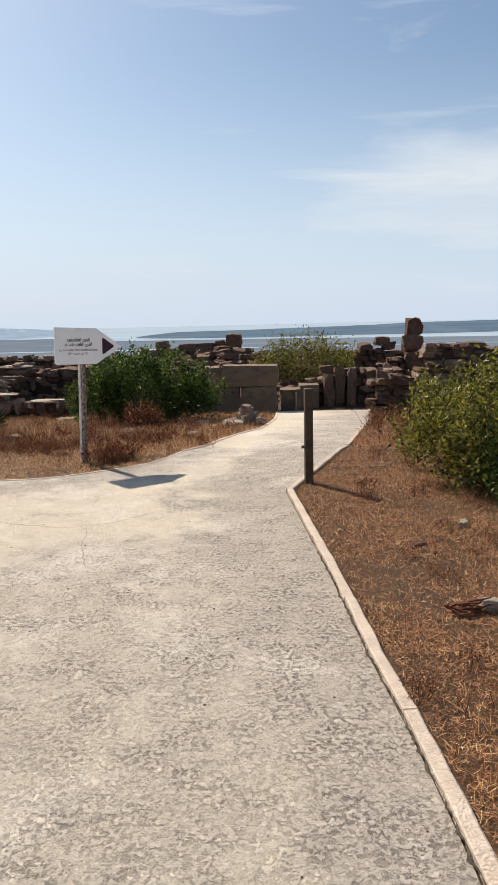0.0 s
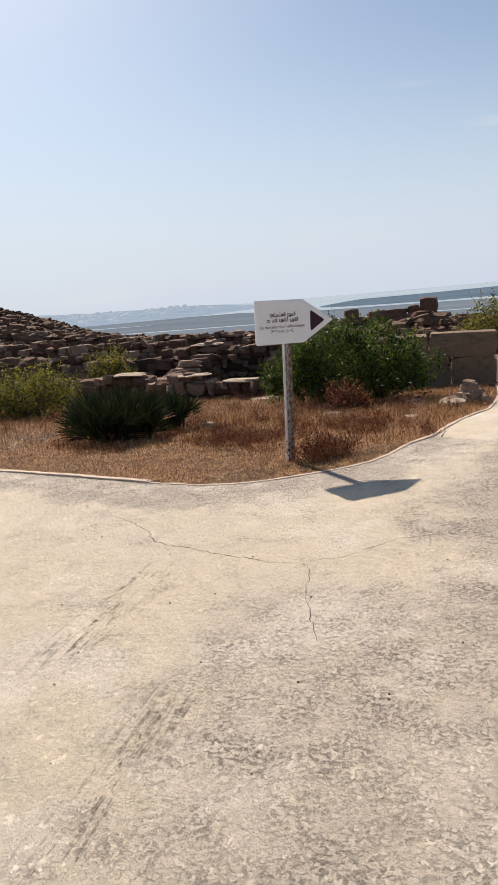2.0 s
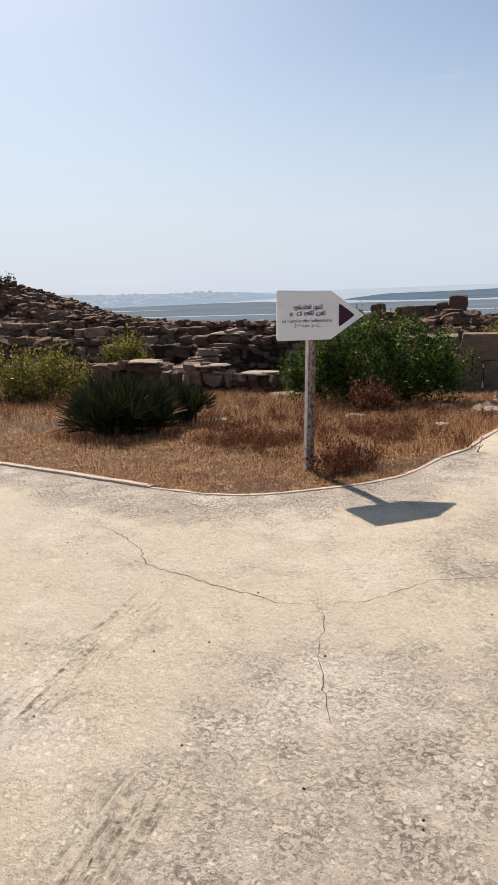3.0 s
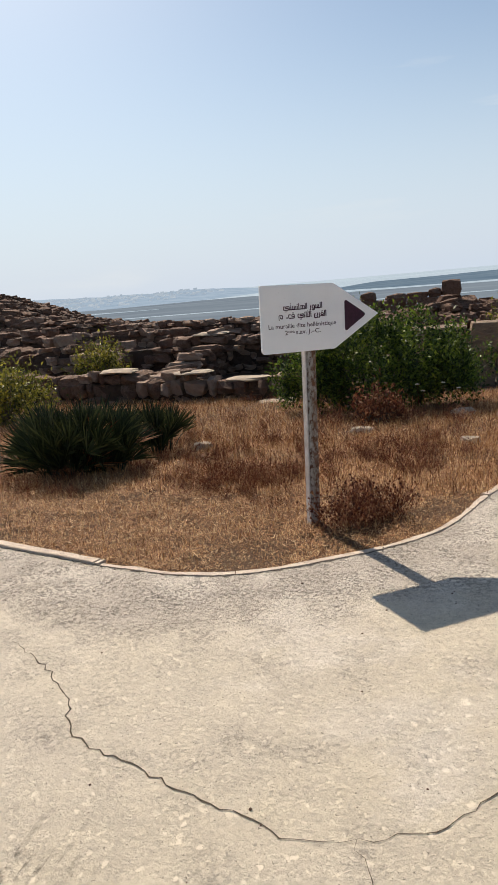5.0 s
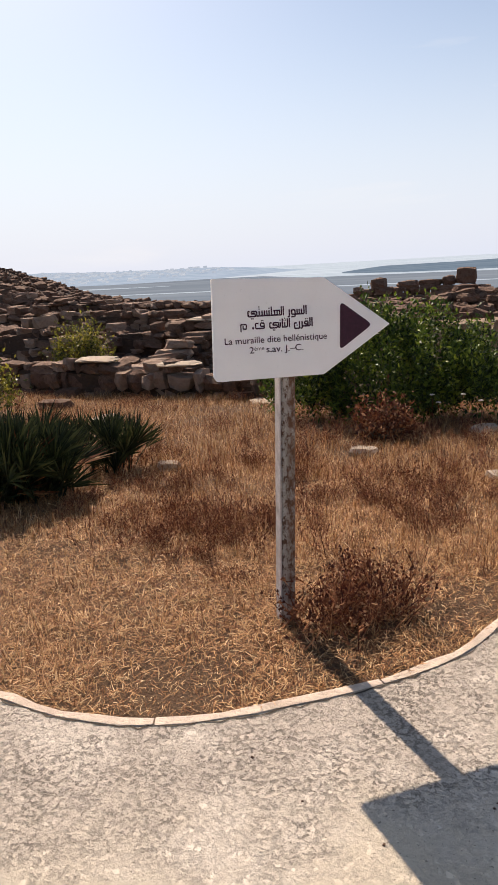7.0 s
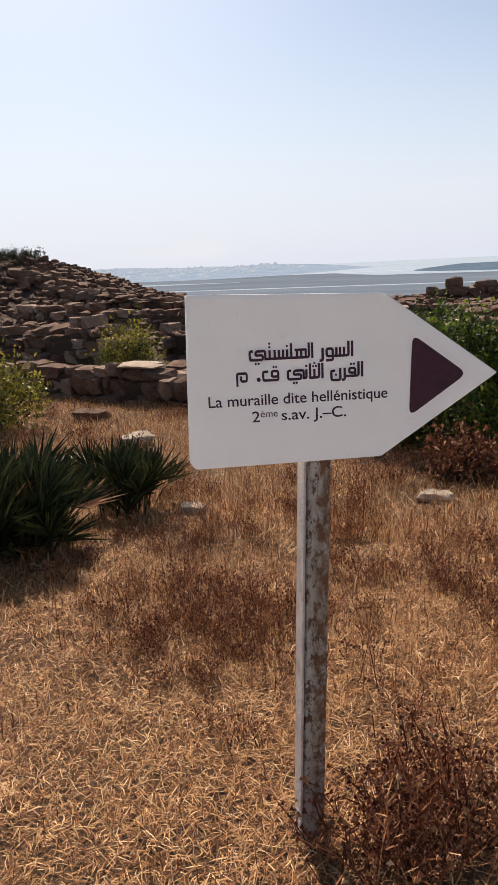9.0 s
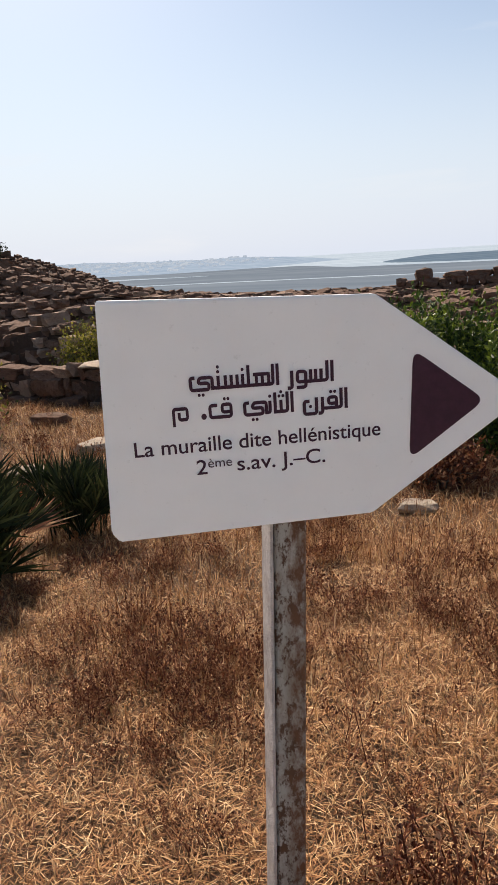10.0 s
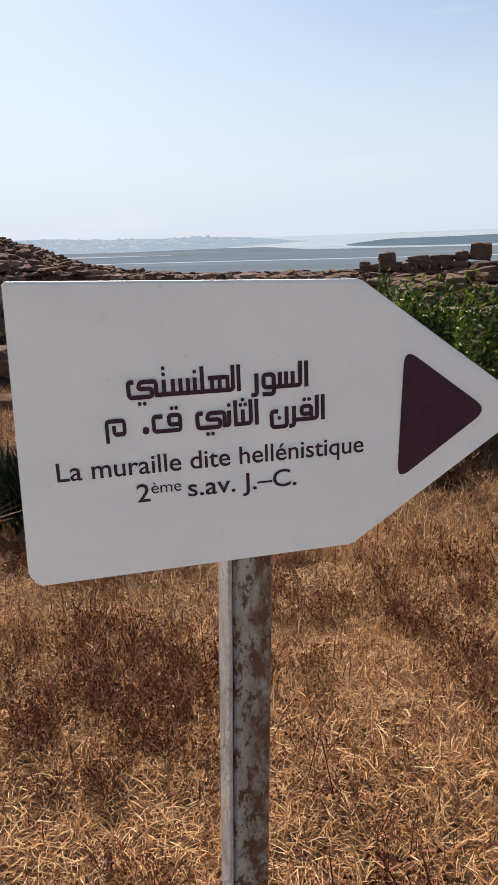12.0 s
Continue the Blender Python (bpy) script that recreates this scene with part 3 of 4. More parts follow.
def build_kerb(line, side, width, up, piece, label, seed, uneven=0.06):
    """A run of kerb pieces along a line, each its own uneven bar."""
    rnd = random.Random(seed)
    k = tagged(new("kerb"), label, "kerb", kind="structure")
    pts = resample(line, 0.12)
    per = max(2, int(piece / 0.12))
    i = 0
    while i < len(pts) - 1:
        run = pts[i : i + per + 1]
        i += per
        if len(run) < 2:
            break
        bm = bmesh.new()
        rings = []
        for j, p in enumerate(run):
            d = (run[min(j + 1, len(run) - 1)] - run[max(j - 1, 0)]).normalized()
            n = Vector((-d.y, d.x)) * side
            if j == 0:
                p = p + d * 0.004
            if j == len(run) - 1:
                p = p - d * 0.004
            w = width * rnd.uniform(1 - uneven, 1 + uneven)
            z = height(p.x, p.y)
            h = up * rnd.uniform(0.75, 1.2)
            a, b = p + n * rnd.uniform(-0.004, 0.004), p + n * w
            rings.append([bm.verts.new(c) for c in ((a.x, a.y, z - 0.05), (a.x, a.y, z + h * 0.85), (a.x + n.x * 0.006, a.y + n.y * 0.006, z + h), (b.x - n.x * 0.008, b.y - n.y * 0.008, z + h * 0.95), (b.x, b.y, z + h * 0.6), (b.x, b.y, z - 0.05))])
        for r0, r1 in zip(rings, rings[1:]):
            for q in range(5):
                bm.faces.new((r0[q], r0[q + 1], r1[q + 1], r1[q]))
        bm.faces.new(rings[0])
        bm.faces.new(rings[-1][::-1])
        bmesh.ops.recalc_face_normals(bm, faces=bm.faces)
        part("kerb_stone", bm, KERB, k)
    return k


def crack(line, width, seed, parent):
    rnd = random.Random(seed)
    pts = resample(line, 0.035)
    bm = bmesh.new()
    last = None
    for j, p in enumerate(pts):
        d = (pts[min(j + 1, len(pts) - 1)] - pts[max(j - 1, 0)]).normalized()
        n = Vector((-d.y, d.x))
        p = p + n * rnd.uniform(-0.012, 0.012)
        w = width * rnd.uniform(0.3, 1.0) * min(1, 0.3 + 4 * min(j, len(pts) - 1 - j) / len(pts))
        row = (bm.verts.new((p.x - n.x * w, p.y - n.y * w, 0.0025)), bm.verts.new((p.x + n.x * w, p.y + n.y * w, 0.0025)))
        if last:
            bm.faces.new((last[0], last[1], row[1], row[0]))
        last = row
    part("crack", bm, CRACK, parent, "thin dark crack")


ground = build_ground()
path = build_path()
build_kerb([(x + 0.012, y) for x, y in RIGHT_EDGE], -1, 0.058, 0.022, 1.1, "pale cast concrete kerb strip beside the path", 3)
build_kerb(RIGHT_FAR, -1, 0.055, 0.02, 0.7, "pale cast concrete kerb strip along the verge", 5)
build_kerb(LEFT_EDGE[:6], 1, 0.06, 0.018, 1.45, "straight pale concrete edging bars along the dry grass", 8)
build_kerb(LEFT_EDGE[5:], 1, 0.036, 0.006, 0.9, "thin pinkish concrete kerb curving round the dry grass", 4, 0.3)
build_kerb(LEFT_FAR, 1, 0.05, 0.012, 0.6, "thin worn concrete kerb along the dry grass", 6, 0.25)
crack([(-2.68, 6.0), (-2.38, 5.82), (-2.19, 5.67), (-2.05, 5.46), (-1.88, 5.39), (-1.74, 5.36), (-1.56, 5.28), (-1.33, 5.22), (-1.17, 5.17), (-1.05, 5.19)], 0.0040, 1, path)
crack([(-1.05, 5.19), (-0.92, 5.23), (-0.78, 5.28), (-0.66, 5.42), (-0.49, 5.62), (-0.08, 5.76)], 0.0026, 3, path)
crack([(-1.0, 5.21), (-0.93, 5.08), (-0.88, 4.77), (-0.80, 4.5), (-0.72, 4.3)], 0.0022, 2, path)


# dirt lying in the joints between path and kerbs
crack([(x + 0.006, y) for x, y in RIGHT_EDGE[1:-1]], 0.0075, 11, path)
crack([(x + 0.004, y - 0.004) for x, y in LEFT_EDGE[3:-1]], 0.005, 12, path)


# ---- far distance ----
def build_distance():
    # the water is no light source; its glow imitates bright hazy air
    w = new("water", raw_mesh("water", [(-4900, 640, -22.45), (4900, 640, -22.45), (4900, 4890, -22.45), (-4900, 4890, -22.45)], [(0, 1, 2, 3)], HAZED_SEA))
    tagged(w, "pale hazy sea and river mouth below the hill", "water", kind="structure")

    def ridge(name, mat, x0, x1, y0, y1, top, seed, label, taper):
        nx, ny = 130, 10

        def rise(u, v):
            return top * taper(u) * math.sin(math.pi * min(1, v * 0.75)) * (0.8 + 0.35 * noise.noise(Vector((u * 14, v * 2, seed))) + 0.14 * noise.noise(Vector((u * 60, v * 6, seed))))

        def spot(u, v):
            return (x0 + (x1 - x0) * u, y0 + (y1 - y0) * v + 60 * noise.noise(Vector((u * 9, seed, 0))), -22.6 + max(0, rise(u, v)))

        verts = [spot(i / (nx - 1), j / (ny - 1)) for j in range(ny) for i in range(nx)]
        faces = [(j * nx + i, j * nx + i + 1, (j + 1) * nx + i + 1, (j + 1) * nx + i) for j in range(ny - 1) for i in range(nx - 1)]
        tagged(new(name, raw_mesh(name, verts, faces, mat)), label, "hill", kind="structure")
        return spot

    # hills and houses below carry their haze as emitted colour
    ridge("backdrop_headland", HAZED_HEADLAND, -330, 1500, 1050, 1900, 18, 3, "low wooded headland across the water", lambda u: smooth(0, 0.5, u))
    town = ridge("backdrop_town", HAZED_TOWNHILL, -1750, -500, 1200, 2000, 33, 8, "hazy low hill with a pale town on it", lambda u: smooth(0, 0.1, u) * (1 - 0.25 * smooth(0.3, 0.7, u)) * (1 - smooth(0.82, 1.0, u)))
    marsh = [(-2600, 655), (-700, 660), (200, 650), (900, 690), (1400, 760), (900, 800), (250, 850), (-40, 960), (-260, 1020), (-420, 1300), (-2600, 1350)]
    # marsh and channel glow with the same painted haze
    tagged(new("backdrop_marsh", raw_mesh("backdrop_marsh", [(x, y, -22.35) for x, y in marsh], [tuple(range(len(marsh)))], HAZED_PLAIN)), "flat hazy marsh beside the river", "plain", kind="structure")
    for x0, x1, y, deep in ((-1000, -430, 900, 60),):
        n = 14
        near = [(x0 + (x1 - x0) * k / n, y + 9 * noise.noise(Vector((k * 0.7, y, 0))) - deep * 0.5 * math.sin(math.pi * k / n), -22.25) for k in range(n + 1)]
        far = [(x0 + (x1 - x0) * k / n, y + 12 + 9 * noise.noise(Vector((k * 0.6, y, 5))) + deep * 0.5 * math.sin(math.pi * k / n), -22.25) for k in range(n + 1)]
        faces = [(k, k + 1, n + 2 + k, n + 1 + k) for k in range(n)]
        tagged(new("backdrop_channel", raw_mesh("backdrop_channel", near + far, faces, HAZED_SEA)), "pale strip of water in the marsh", "water", kind="structure")
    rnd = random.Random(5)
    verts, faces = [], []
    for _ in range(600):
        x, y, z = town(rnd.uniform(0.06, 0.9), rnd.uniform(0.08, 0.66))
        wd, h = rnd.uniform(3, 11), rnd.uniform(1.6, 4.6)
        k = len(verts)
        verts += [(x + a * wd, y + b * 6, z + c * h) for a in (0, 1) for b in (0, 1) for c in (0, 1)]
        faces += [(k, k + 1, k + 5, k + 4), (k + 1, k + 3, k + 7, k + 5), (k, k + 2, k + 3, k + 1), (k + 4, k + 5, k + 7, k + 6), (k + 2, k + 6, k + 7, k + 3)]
    tagged(new("town_houses", raw_mesh("town_houses", verts, faces, HAZED_HOUSE)), "tiny pale houses of a far town", "houses", kind="stuff")


build_distance()


# ---- sign and bollard ----
def sign_post():
    s = thing("direction_sign", (-1.654, 7.618, 0.018), "white arrow-shaped direction sign on a rusting steel post", "sign", turn=34.86)
    lean = pose(0, 0, 0, 0, 2.3, 0)

    def leaning(bm):
        bmesh.ops.transform(bm, matrix=lean, verts=bm.verts)
        return bm

    # post: a steel box section with a lighter folded lip, behind the panel
    part("post", leaning(box(bmesh.new(), -0.017, 0.042, 0.004, 0.062, -0.15, 1.25, 0.004)), POST, s, "grey painted steel post flaking to rust")
    part("post_lip", leaning(box(bmesh.new(), -0.026, -0.020, 0.0, 0.066, -0.12, 1.24, 0.002)), PANEL_EDGE, s, "pale folded edge strip")
    shape = [(-0.238, 1.442), (0.210, 1.4224), (0.4908, 1.2222), (0.1994, 1.0436), (-0.241, 1.0540), (-0.2530, 1.072)]
    front, back = -0.0174, 0.002
    bm = bmesh.new()
    fv = [bm.verts.new((u, front, v)) for u, v in shape]
    bv = [bm.verts.new((u, back, v)) for u, v in shape]
    bm.faces.new(fv)
    bm.faces.new(bv[::-1])
    for k in range(len(shape)):
        bm.faces.new((fv[k], bv[k], bv[(k + 1) % len(shape)], fv[(k + 1) % len(shape)]))
    bmesh.ops.recalc_face_normals(bm, faces=bm.faces)
    bmesh.ops.bevel(bm, geom=list(bm.edges), offset=0.0025, segments=2, affect="EDGES")
    panel = part("panel", bm, PANEL, s, "white enamelled arrow panel")

    def rounded(pts, r):
        out = []
        for k in range(len(pts)):
            p, a, b = Vector(pts[k]), Vector(pts[k - 1]), Vector(pts[(k + 1) % len(pts)])
            p0, p1 = p + (a - p).normalized() * r, p + (b - p).normalized() * r
            for q in range(6):
                t = q / 5
                out.append(p0 * (1 - t) ** 2 + p * 2 * t * (1 - t) + p1 * t * t)
        return out

    bm = bmesh.new()
    bm.faces.new([bm.verts.new((p.x, front - 0.0008, p.y)) for p in rounded([(0.2745, 1.327), (0.412, 1.2262), (0.268, 1.134)], 0.024)])
    part("arrow", bm, PLUM, panel, "dark plum printed triangle")

    def text(body, u0, u1, z0, tall, bold=0.0):
        """Words from u0 to u1 on a base line that starts at z0."""
        c = bpy.data.curves.new("lettering", "FONT")
        c.body, c.size, c.offset = body, tall, bold
        tmp = bpy.data.objects.new("lettering", c)
        scene.collection.objects.link(tmp)
        bpy.context.view_layer.update()
        me = bpy.data.meshes.new_from_object(tmp.evaluated_get(bpy.context.evaluated_depsgraph_get()))
        bpy.data.objects.remove(tmp)
        xs = [v.co.x for v in me.vertices]
        k, x0 = (u1 - u0) / (max(xs) - min(xs)), min(xs)
        for v in me.vertices:
            u = (v.co.x - x0) * k
            v.co = Vector((u0 + u, front - 0.0008, z0 + v.co.y - 0.0235 * u))
        me.materials.clear()
        me.materials.append(PLUM)
        part("lettering", me, None, panel, "dark plum printed lettering")

    def glyphs(word, u0, u1, z0):
        """A word in square Kufic strokes, drawn in units of the tall letters' height; dots are x, y and radius."""
        wide, strokes, dots = word
        pen, ku, kv = 0.09, (u1 - u0) / wide, 0.0325
        bm = bmesh.new()
        lift = 0

        def at(p):
            u = p.x * ku
            return bm.verts.new((u0 + u, front - 0.0008 - 0.00012 * lift, z0 + p.y * kv - 0.0235 * u))

        for line in strokes:
            lift += 1
            pts = [Vector(p) for p in line]
            if len(pts) > 2:
                soft = [pts[0]]
                for a, b, c in zip(pts, pts[1:], pts[2:]):
                    r = min(0.13, (a - b).length * 0.45, (c - b).length * 0.45)
                    p0, p1 = b + (a - b).normalized() * r, b + (c - b).normalized() * r
                    soft += [p0 * (1 - t) ** 2 + b * 2 * t * (1 - t) + p1 * t * t for t in (0.0, 0.33, 0.67, 1.0)]
                pts = soft + [pts[-1]]
            last = None
            for k, p in enumerate(pts):
                d = (pts[min(k + 1, len(pts) - 1)] - pts[max(k - 1, 0)]).normalized()
                n = Vector((-d.y, d.x)) * pen
                row = (at(p - n), at(p + n))
                if last:
                    bm.faces.new((last[0], last[1], row[1], row[0]))
                last = row
        lift += 1
        for x, y, r in dots:
            bm.faces.new([at(Vector((x + r * math.cos(a), y + r * math.sin(a)))) for a in np.linspace(0, 2 * math.pi, 12, endpoint=False)])
        bmesh.ops.recalc_face_normals(bm, faces=bm.faces)
        part("lettering", bm, PLUM, panel, "dark plum printed lettering")

    ya = [(1.29, -0.08), (1.29, 0.55), (0.58, 0.55), (0.5, 0.28), (1.08, 0.28), (1.1, -0.04), (0.1, -0.04), (0.08, 0.56), (0.34, 0.56)]
    ya_dots = [(0.52, -0.30, 0.085), (0.74, -0.30, 0.085)]
    alef_lam = lambda x, end: [[(x, -0.09), (x, 1.0)], [(x - 0.27, 1.0), (x - 0.27, 0.0), (end, 0.0)]]
    tooth = lambda x, top=0.6: [(x, 0.0), (x, top)]
    hellenistic = alef_lam(5.0, 1.25) + [tooth(4.48), [(4.48, 0.53), (3.6, 0.53)], tooth(4.12, 0.53), tooth(3.78, 0.53), tooth(3.33, 1.02), tooth(3.0), tooth(2.69), tooth(2.36), tooth(2.03), tooth(1.63), ya]
    glyphs((5.09, hellenistic, ya_dots + [(3.0, 0.83, 0.085), (1.63, 0.80, 0.085), (1.63, 1.04, 0.085)]), -0.1078, 0.0400, 1.2950)
    wall_word = alef_lam(2.41, 0.98) + [tooth(1.81), tooth(1.52), tooth(1.25), [(0.98, -0.1), (0.98, 0.52), (0.54, 0.52), (0.54, 0.0), (1.0, 0.0)], [(0.98, 0.0), (0.98, -0.28), (0.48, -0.28)], [(0.24, 0.6), (0.24, -0.28), (0.0, -0.28)]]
    glyphs((2.50, wall_word, []), 0.0535, 0.1334, 1.2910)
    meem = [[(0.12, -0.36), (0.12, 0.52), (0.96, 0.52), (0.96, -0.02), (0.46, -0.02), (0.46, 0.34)]]
    glyphs((1.06, meem, []), -0.139, -0.1114, 1.2490)
    qaf = [[(1.78, 0.20), (1.26, 0.20), (1.26, 0.58), (1.78, 0.58), (1.78, -0.04), (0.55, -0.04), (0.54, 0.56), (0.98, 0.56)]]
    glyphs((1.87, qaf, [(0.17, 0.04, 0.16), (1.42, 0.86, 0.085), (1.63, 0.86, 0.085)]), -0.0921, -0.0400, 1.2480)
    second = alef_lam(2.75, 1.79) + [tooth(2.12), [(1.79, -0.09), (1.79, 1.0)], [(1.5, 0.6), (1.5, 0.0), (1.25, 0.0)], ya]
    glyphs((2.84, second, ya_dots + [(2.02, 0.80, 0.085), (2.24, 0.80, 0.085), (2.13, 1.01, 0.085), (1.5, 0.83, 0.085)]), -0.0228, 0.0628, 1.2460)
    century = alef_lam(2.38, 1.08) + [[(1.85, 0.0), (1.85, 0.55), (1.42, 0.55), (1.42, 0.22), (1.85, 0.22)], [(1.08, 0.6), (1.08, -0.24), (0.85, -0.24)], [(0.75, 0.6), (0.75, -0.24), (0.1, -0.24), (0.08, 0.42), (0.38, 0.42)]]
    glyphs((2.47, century, [(0.42, 0.14, 0.085), (1.54, 0.84, 0.085), (1.76, 0.84, 0.085)]), 0.0778, 0.1567, 1.2430)
    text("La muraille dite hell\u00e9nistique", -0.203, 0.2148, 1.1944, 0.0355, 0.0003)
    text("2", -0.106, -0.0885, 1.1533, 0.0355, 0.0003)
    text("\u00e8me", -0.0867, -0.0468, 1.1631, 0.023)
    text("s.av. J.\u2013C.", -0.0384, 0.1143, 1.1524, 0.0355, 0.0003)
    return s


def bollard():
    b = thing("bollard", (0.74, 6.55, 0.0), "dark weathered square timber bollard beside the kerb", "bollard", turn=8)
    bm = bmesh.new()
    box(bm, -0.037, 0.037, -0.037, 0.037, -0.1, 0.865, 0.006)
    part("post", bm, WOOD, b)
    bm = bmesh.new()
    bmesh.ops.create_cone(bm, cap_ends=True, segments=10, radius1=0.014, radius2=0.014, depth=0.03, matrix=pose(-0.05, 0, 0.33, 0, 90, 0))
    part("bolt", bm, WOOD, b, "dark rounded bolt head")


sign_post()
bollard()


# ---- ruins ----
def ashlar(name, blocks, label, pool=None, seed=1, group="ashlar walls", block="block"):
    """Large squared blocks: x0, x1, y0, y1, z0, z1 each."""
    rnd = random.Random(seed)
    x0, y0, z0 = blocks[0][0], blocks[0][2], min(b[4] for b in blocks)
    w = thing(name, (x0, y0, z0), label, "wall", group)
    for a, b, c, d, e, f in blocks:
        put_stone(w, pool or POOL_ASHLAR, rnd, ((a + b) / 2, (c + d) / 2, (e + f) / 2), (b - a - 0.02, d - c, f - e - 0.012), 0, 1.0, block)
    return w


ruin_wall("dry_stone_wall", (-10.5, 15.2), (-3.6, 15.0), [0.16, 0.14, 0.15, 0.06, -0.02, -0.12, -0.10], -0.52, "low ruined dry-stone wall along the dry grass", (0.34, 0.25), 0.5, 11, POOL_MIX)
ruin_wall("dry_stone_wall", (-9.6, 20.2), (-3.0, 19.4), [0.15, 0.22, 0.36, 0.30, 0.34, 0.25], -0.65, "tumbled dark stone wall behind the low wall", (0.30, 0.18), 0.6, 12, POOL_MIX)
ruin_wall("dry_stone_wall", (-7.0, 19.8), (-6.4, 15.4), [0.25, 0.0, -0.1], -0.6, "stone cross wall joining two ruined walls", (0.3, 0.19), 0.6, 13, POOL_MIX)
ruin_wall("dry_stone_wall", (-19.5, 29.8), (-4.0, 27.0), [0.78, 0.52, 0.36, 0.28, 0.30, 0.12, 0.1], -0.65, "long upper terrace wall of dark rough stone", (0.42, 0.2), 0.7, 14, POOL_MIX)
ruin_wall("dry_stone_wall", (-13.6, 18.2), (-8.8, 17.4), [0.66, 0.4, 0.3, 0.55, 0.2], -0.5, "broken stone wall on the slope", (0.34, 0.19), 0.6, 15, POOL_MIX)
ruin_wall("dry_stone_wall", (-17.0, 23.5), (-9.5, 23.0), [0.7, 0.5, 0.45, 0.3], -0.5, "stone terrace wall below the mound", (0.36, 0.2), 0.6, 16, POOL_MIX)
ruin_wall("dry_stone_wall", (-7.0, 40.2), (-1.0, 40.0), [-0.05, -0.1, 0.0, 0.0], -0.8, "far stone wall carrying squared blocks", (0.6, 0.3), 0.7, 17)
scatter_stones("fallen_stones", -24, -2.5, 20.7, 39, 3600, 0.24, "dark fallen stones strewn among the ruins", 1, 0.14)
scatter_stones("fallen_stones", 2.6, 10, 18.8, 36, 900, 0.3, "dark fallen stones strewn past the pillar", 2)
scatter_stones("fallen_stones", -3, 3, 18.5, 38, 700, 0.3, "dark fallen stones strewn behind the blocks", 3)
scatter_stones("fallen_stones", -24, 7, 38, 44, 800, 0.42, "dark fallen stones along the brow of the hill", 4, 0.12)
rubble("rubble", (-7.6, 17.4), (0.9, 1.0), 60, 0.30, "fallen stones between ruined walls", 21, lift=0.25)
ashlar("capping_slabs", [(-4.9, -4.1, 14.8, 15.2, -0.16, -0.08), (-5.9, -5.2, 14.75, 15.2, 0.0, 0.07), (-7.4, -6.7, 14.8, 15.3, 0.08, 0.14), (-5.0, -4.0, 19.3, 19.8, 0.30, 0.38), (-7.4, -6.6, 19.5, 20.0, 0.32, 0.40)], "flat pale slabs lying along the wall tops", POOL_PALE, 45, block="slab")
rubble("rubble", (-5.2, 22.5), (2.6, 1.8), 120, 0.32, "fallen stones behind a ruined wall", 22, lift=0.35)
rubble("rubble", (-13.5, 25.5), (4.5, 2.2), 195, 0.36, "spread of fallen stones on the slope", 23, lift=0.3)
rubble("rubble", (-20.5, 29.5), (3.5, 2.5), 120, 0.40, "stones on the flank of the mound", 24, lift=0.2)
rubble("rubble", (-1.8, 27.0), (3.0, 1.8), 165, 0.36, "heap of brown fallen stones", 25, lift=0.45)
rubble("rubble", (-9.0, 33.0), (6.0, 2.5), 165, 0.43, "far scatter of fallen stones", 26, lift=0.4)
rubble("rubble", (-14.5, 20.5), (2.5, 1.2), 90, 0.36, "fallen stones on the slope", 27, lift=0.3)
ashlar("block_row", [(-6.6, -5.85, 39.8, 40.5, -0.1, 0.47), (-5.3, -4.3, 39.8, 40.5, -0.12, 0.30), (-4.25, -3.2, 39.8, 40.5, -0.1, 0.33), (-3.2, -2.6, 39.8, 40.5, 0.0, 0.44), (-2.57, -1.63, 39.8, 40.5, 0.0, 0.76)], "row of dark squared blocks standing against the sky", POOL, 31)
ashlar("ashlar_wall", [(-2.1, -0.9, 16.4, 17.0, -0.03, 0.44), (-0.87, 0.46, 16.3, 16.95, -0.02, 0.47), (-2.0, -0.45, 16.38, 17.0, -0.75, -0.04), (-0.43, 0.42, 16.33, 17.0, -0.75, -0.03)], "wall of large weathered squared limestone blocks", None, 32)
ashlar("ledge_wall", [(0.47, 1.0, 16.9, 17.6, -0.75, -0.16), (0.95, 1.45, 17.2, 18.0, -0.75, -0.09)], "low pale-topped limestone ledge at the path's end", POOL_ASHLAR, 33)
ruin_wall("dry_stone_wall", (1.2, 18.2), (3.4, 18.0), [0.05, 0.25, 0.34, 0.2], -0.75, "rough stone wall across the end of the path", (0.3, 0.22), 0.6, 34, POOL_MIX)
ashlar("standing_stones", [(1.55, 1.86, 17.5, 17.9, -0.72, 0.12), (1.84, 2.10, 17.55, 17.85, -0.72, 0.33), (2.14, 2.42, 17.6, 17.9, -0.72, 0.2), (2.86, 3.2, 17.4, 17.8, -0.72, 0.24), (1.5, 2.1, 17.9, 18.2, 0.1, 0.34)], "upright rough stones at the end of the path", POOL, 35)
ashlar("marker_post", [(0.83, 0.90, 16.82, 16.89, -0.72, -0.2)], "short pale squared stone stake by the ledge", POOL_PALE, 44)
ashlar("stone_pillar", [(3.86, 4.50, 19.7, 20.3, -0.75, 0.05), (3.98, 4.46, 19.75, 20.25, 0.03, 0.55), (3.88, 4.46, 19.75, 20.25, 0.53, 1.0), (3.98, 4.46, 19.8, 20.2, 0.98, 1.46)], "tall pillar of stacked dark weathered blocks", POOL, 36)
ruin_wall("dry_stone_wall", (2.9, 20.2), (3.9, 20.0), [0.1, 0.35, 0.5], -0.75, "broken wall leaning on the pillar", (0.4, 0.24), 0.6, 37)
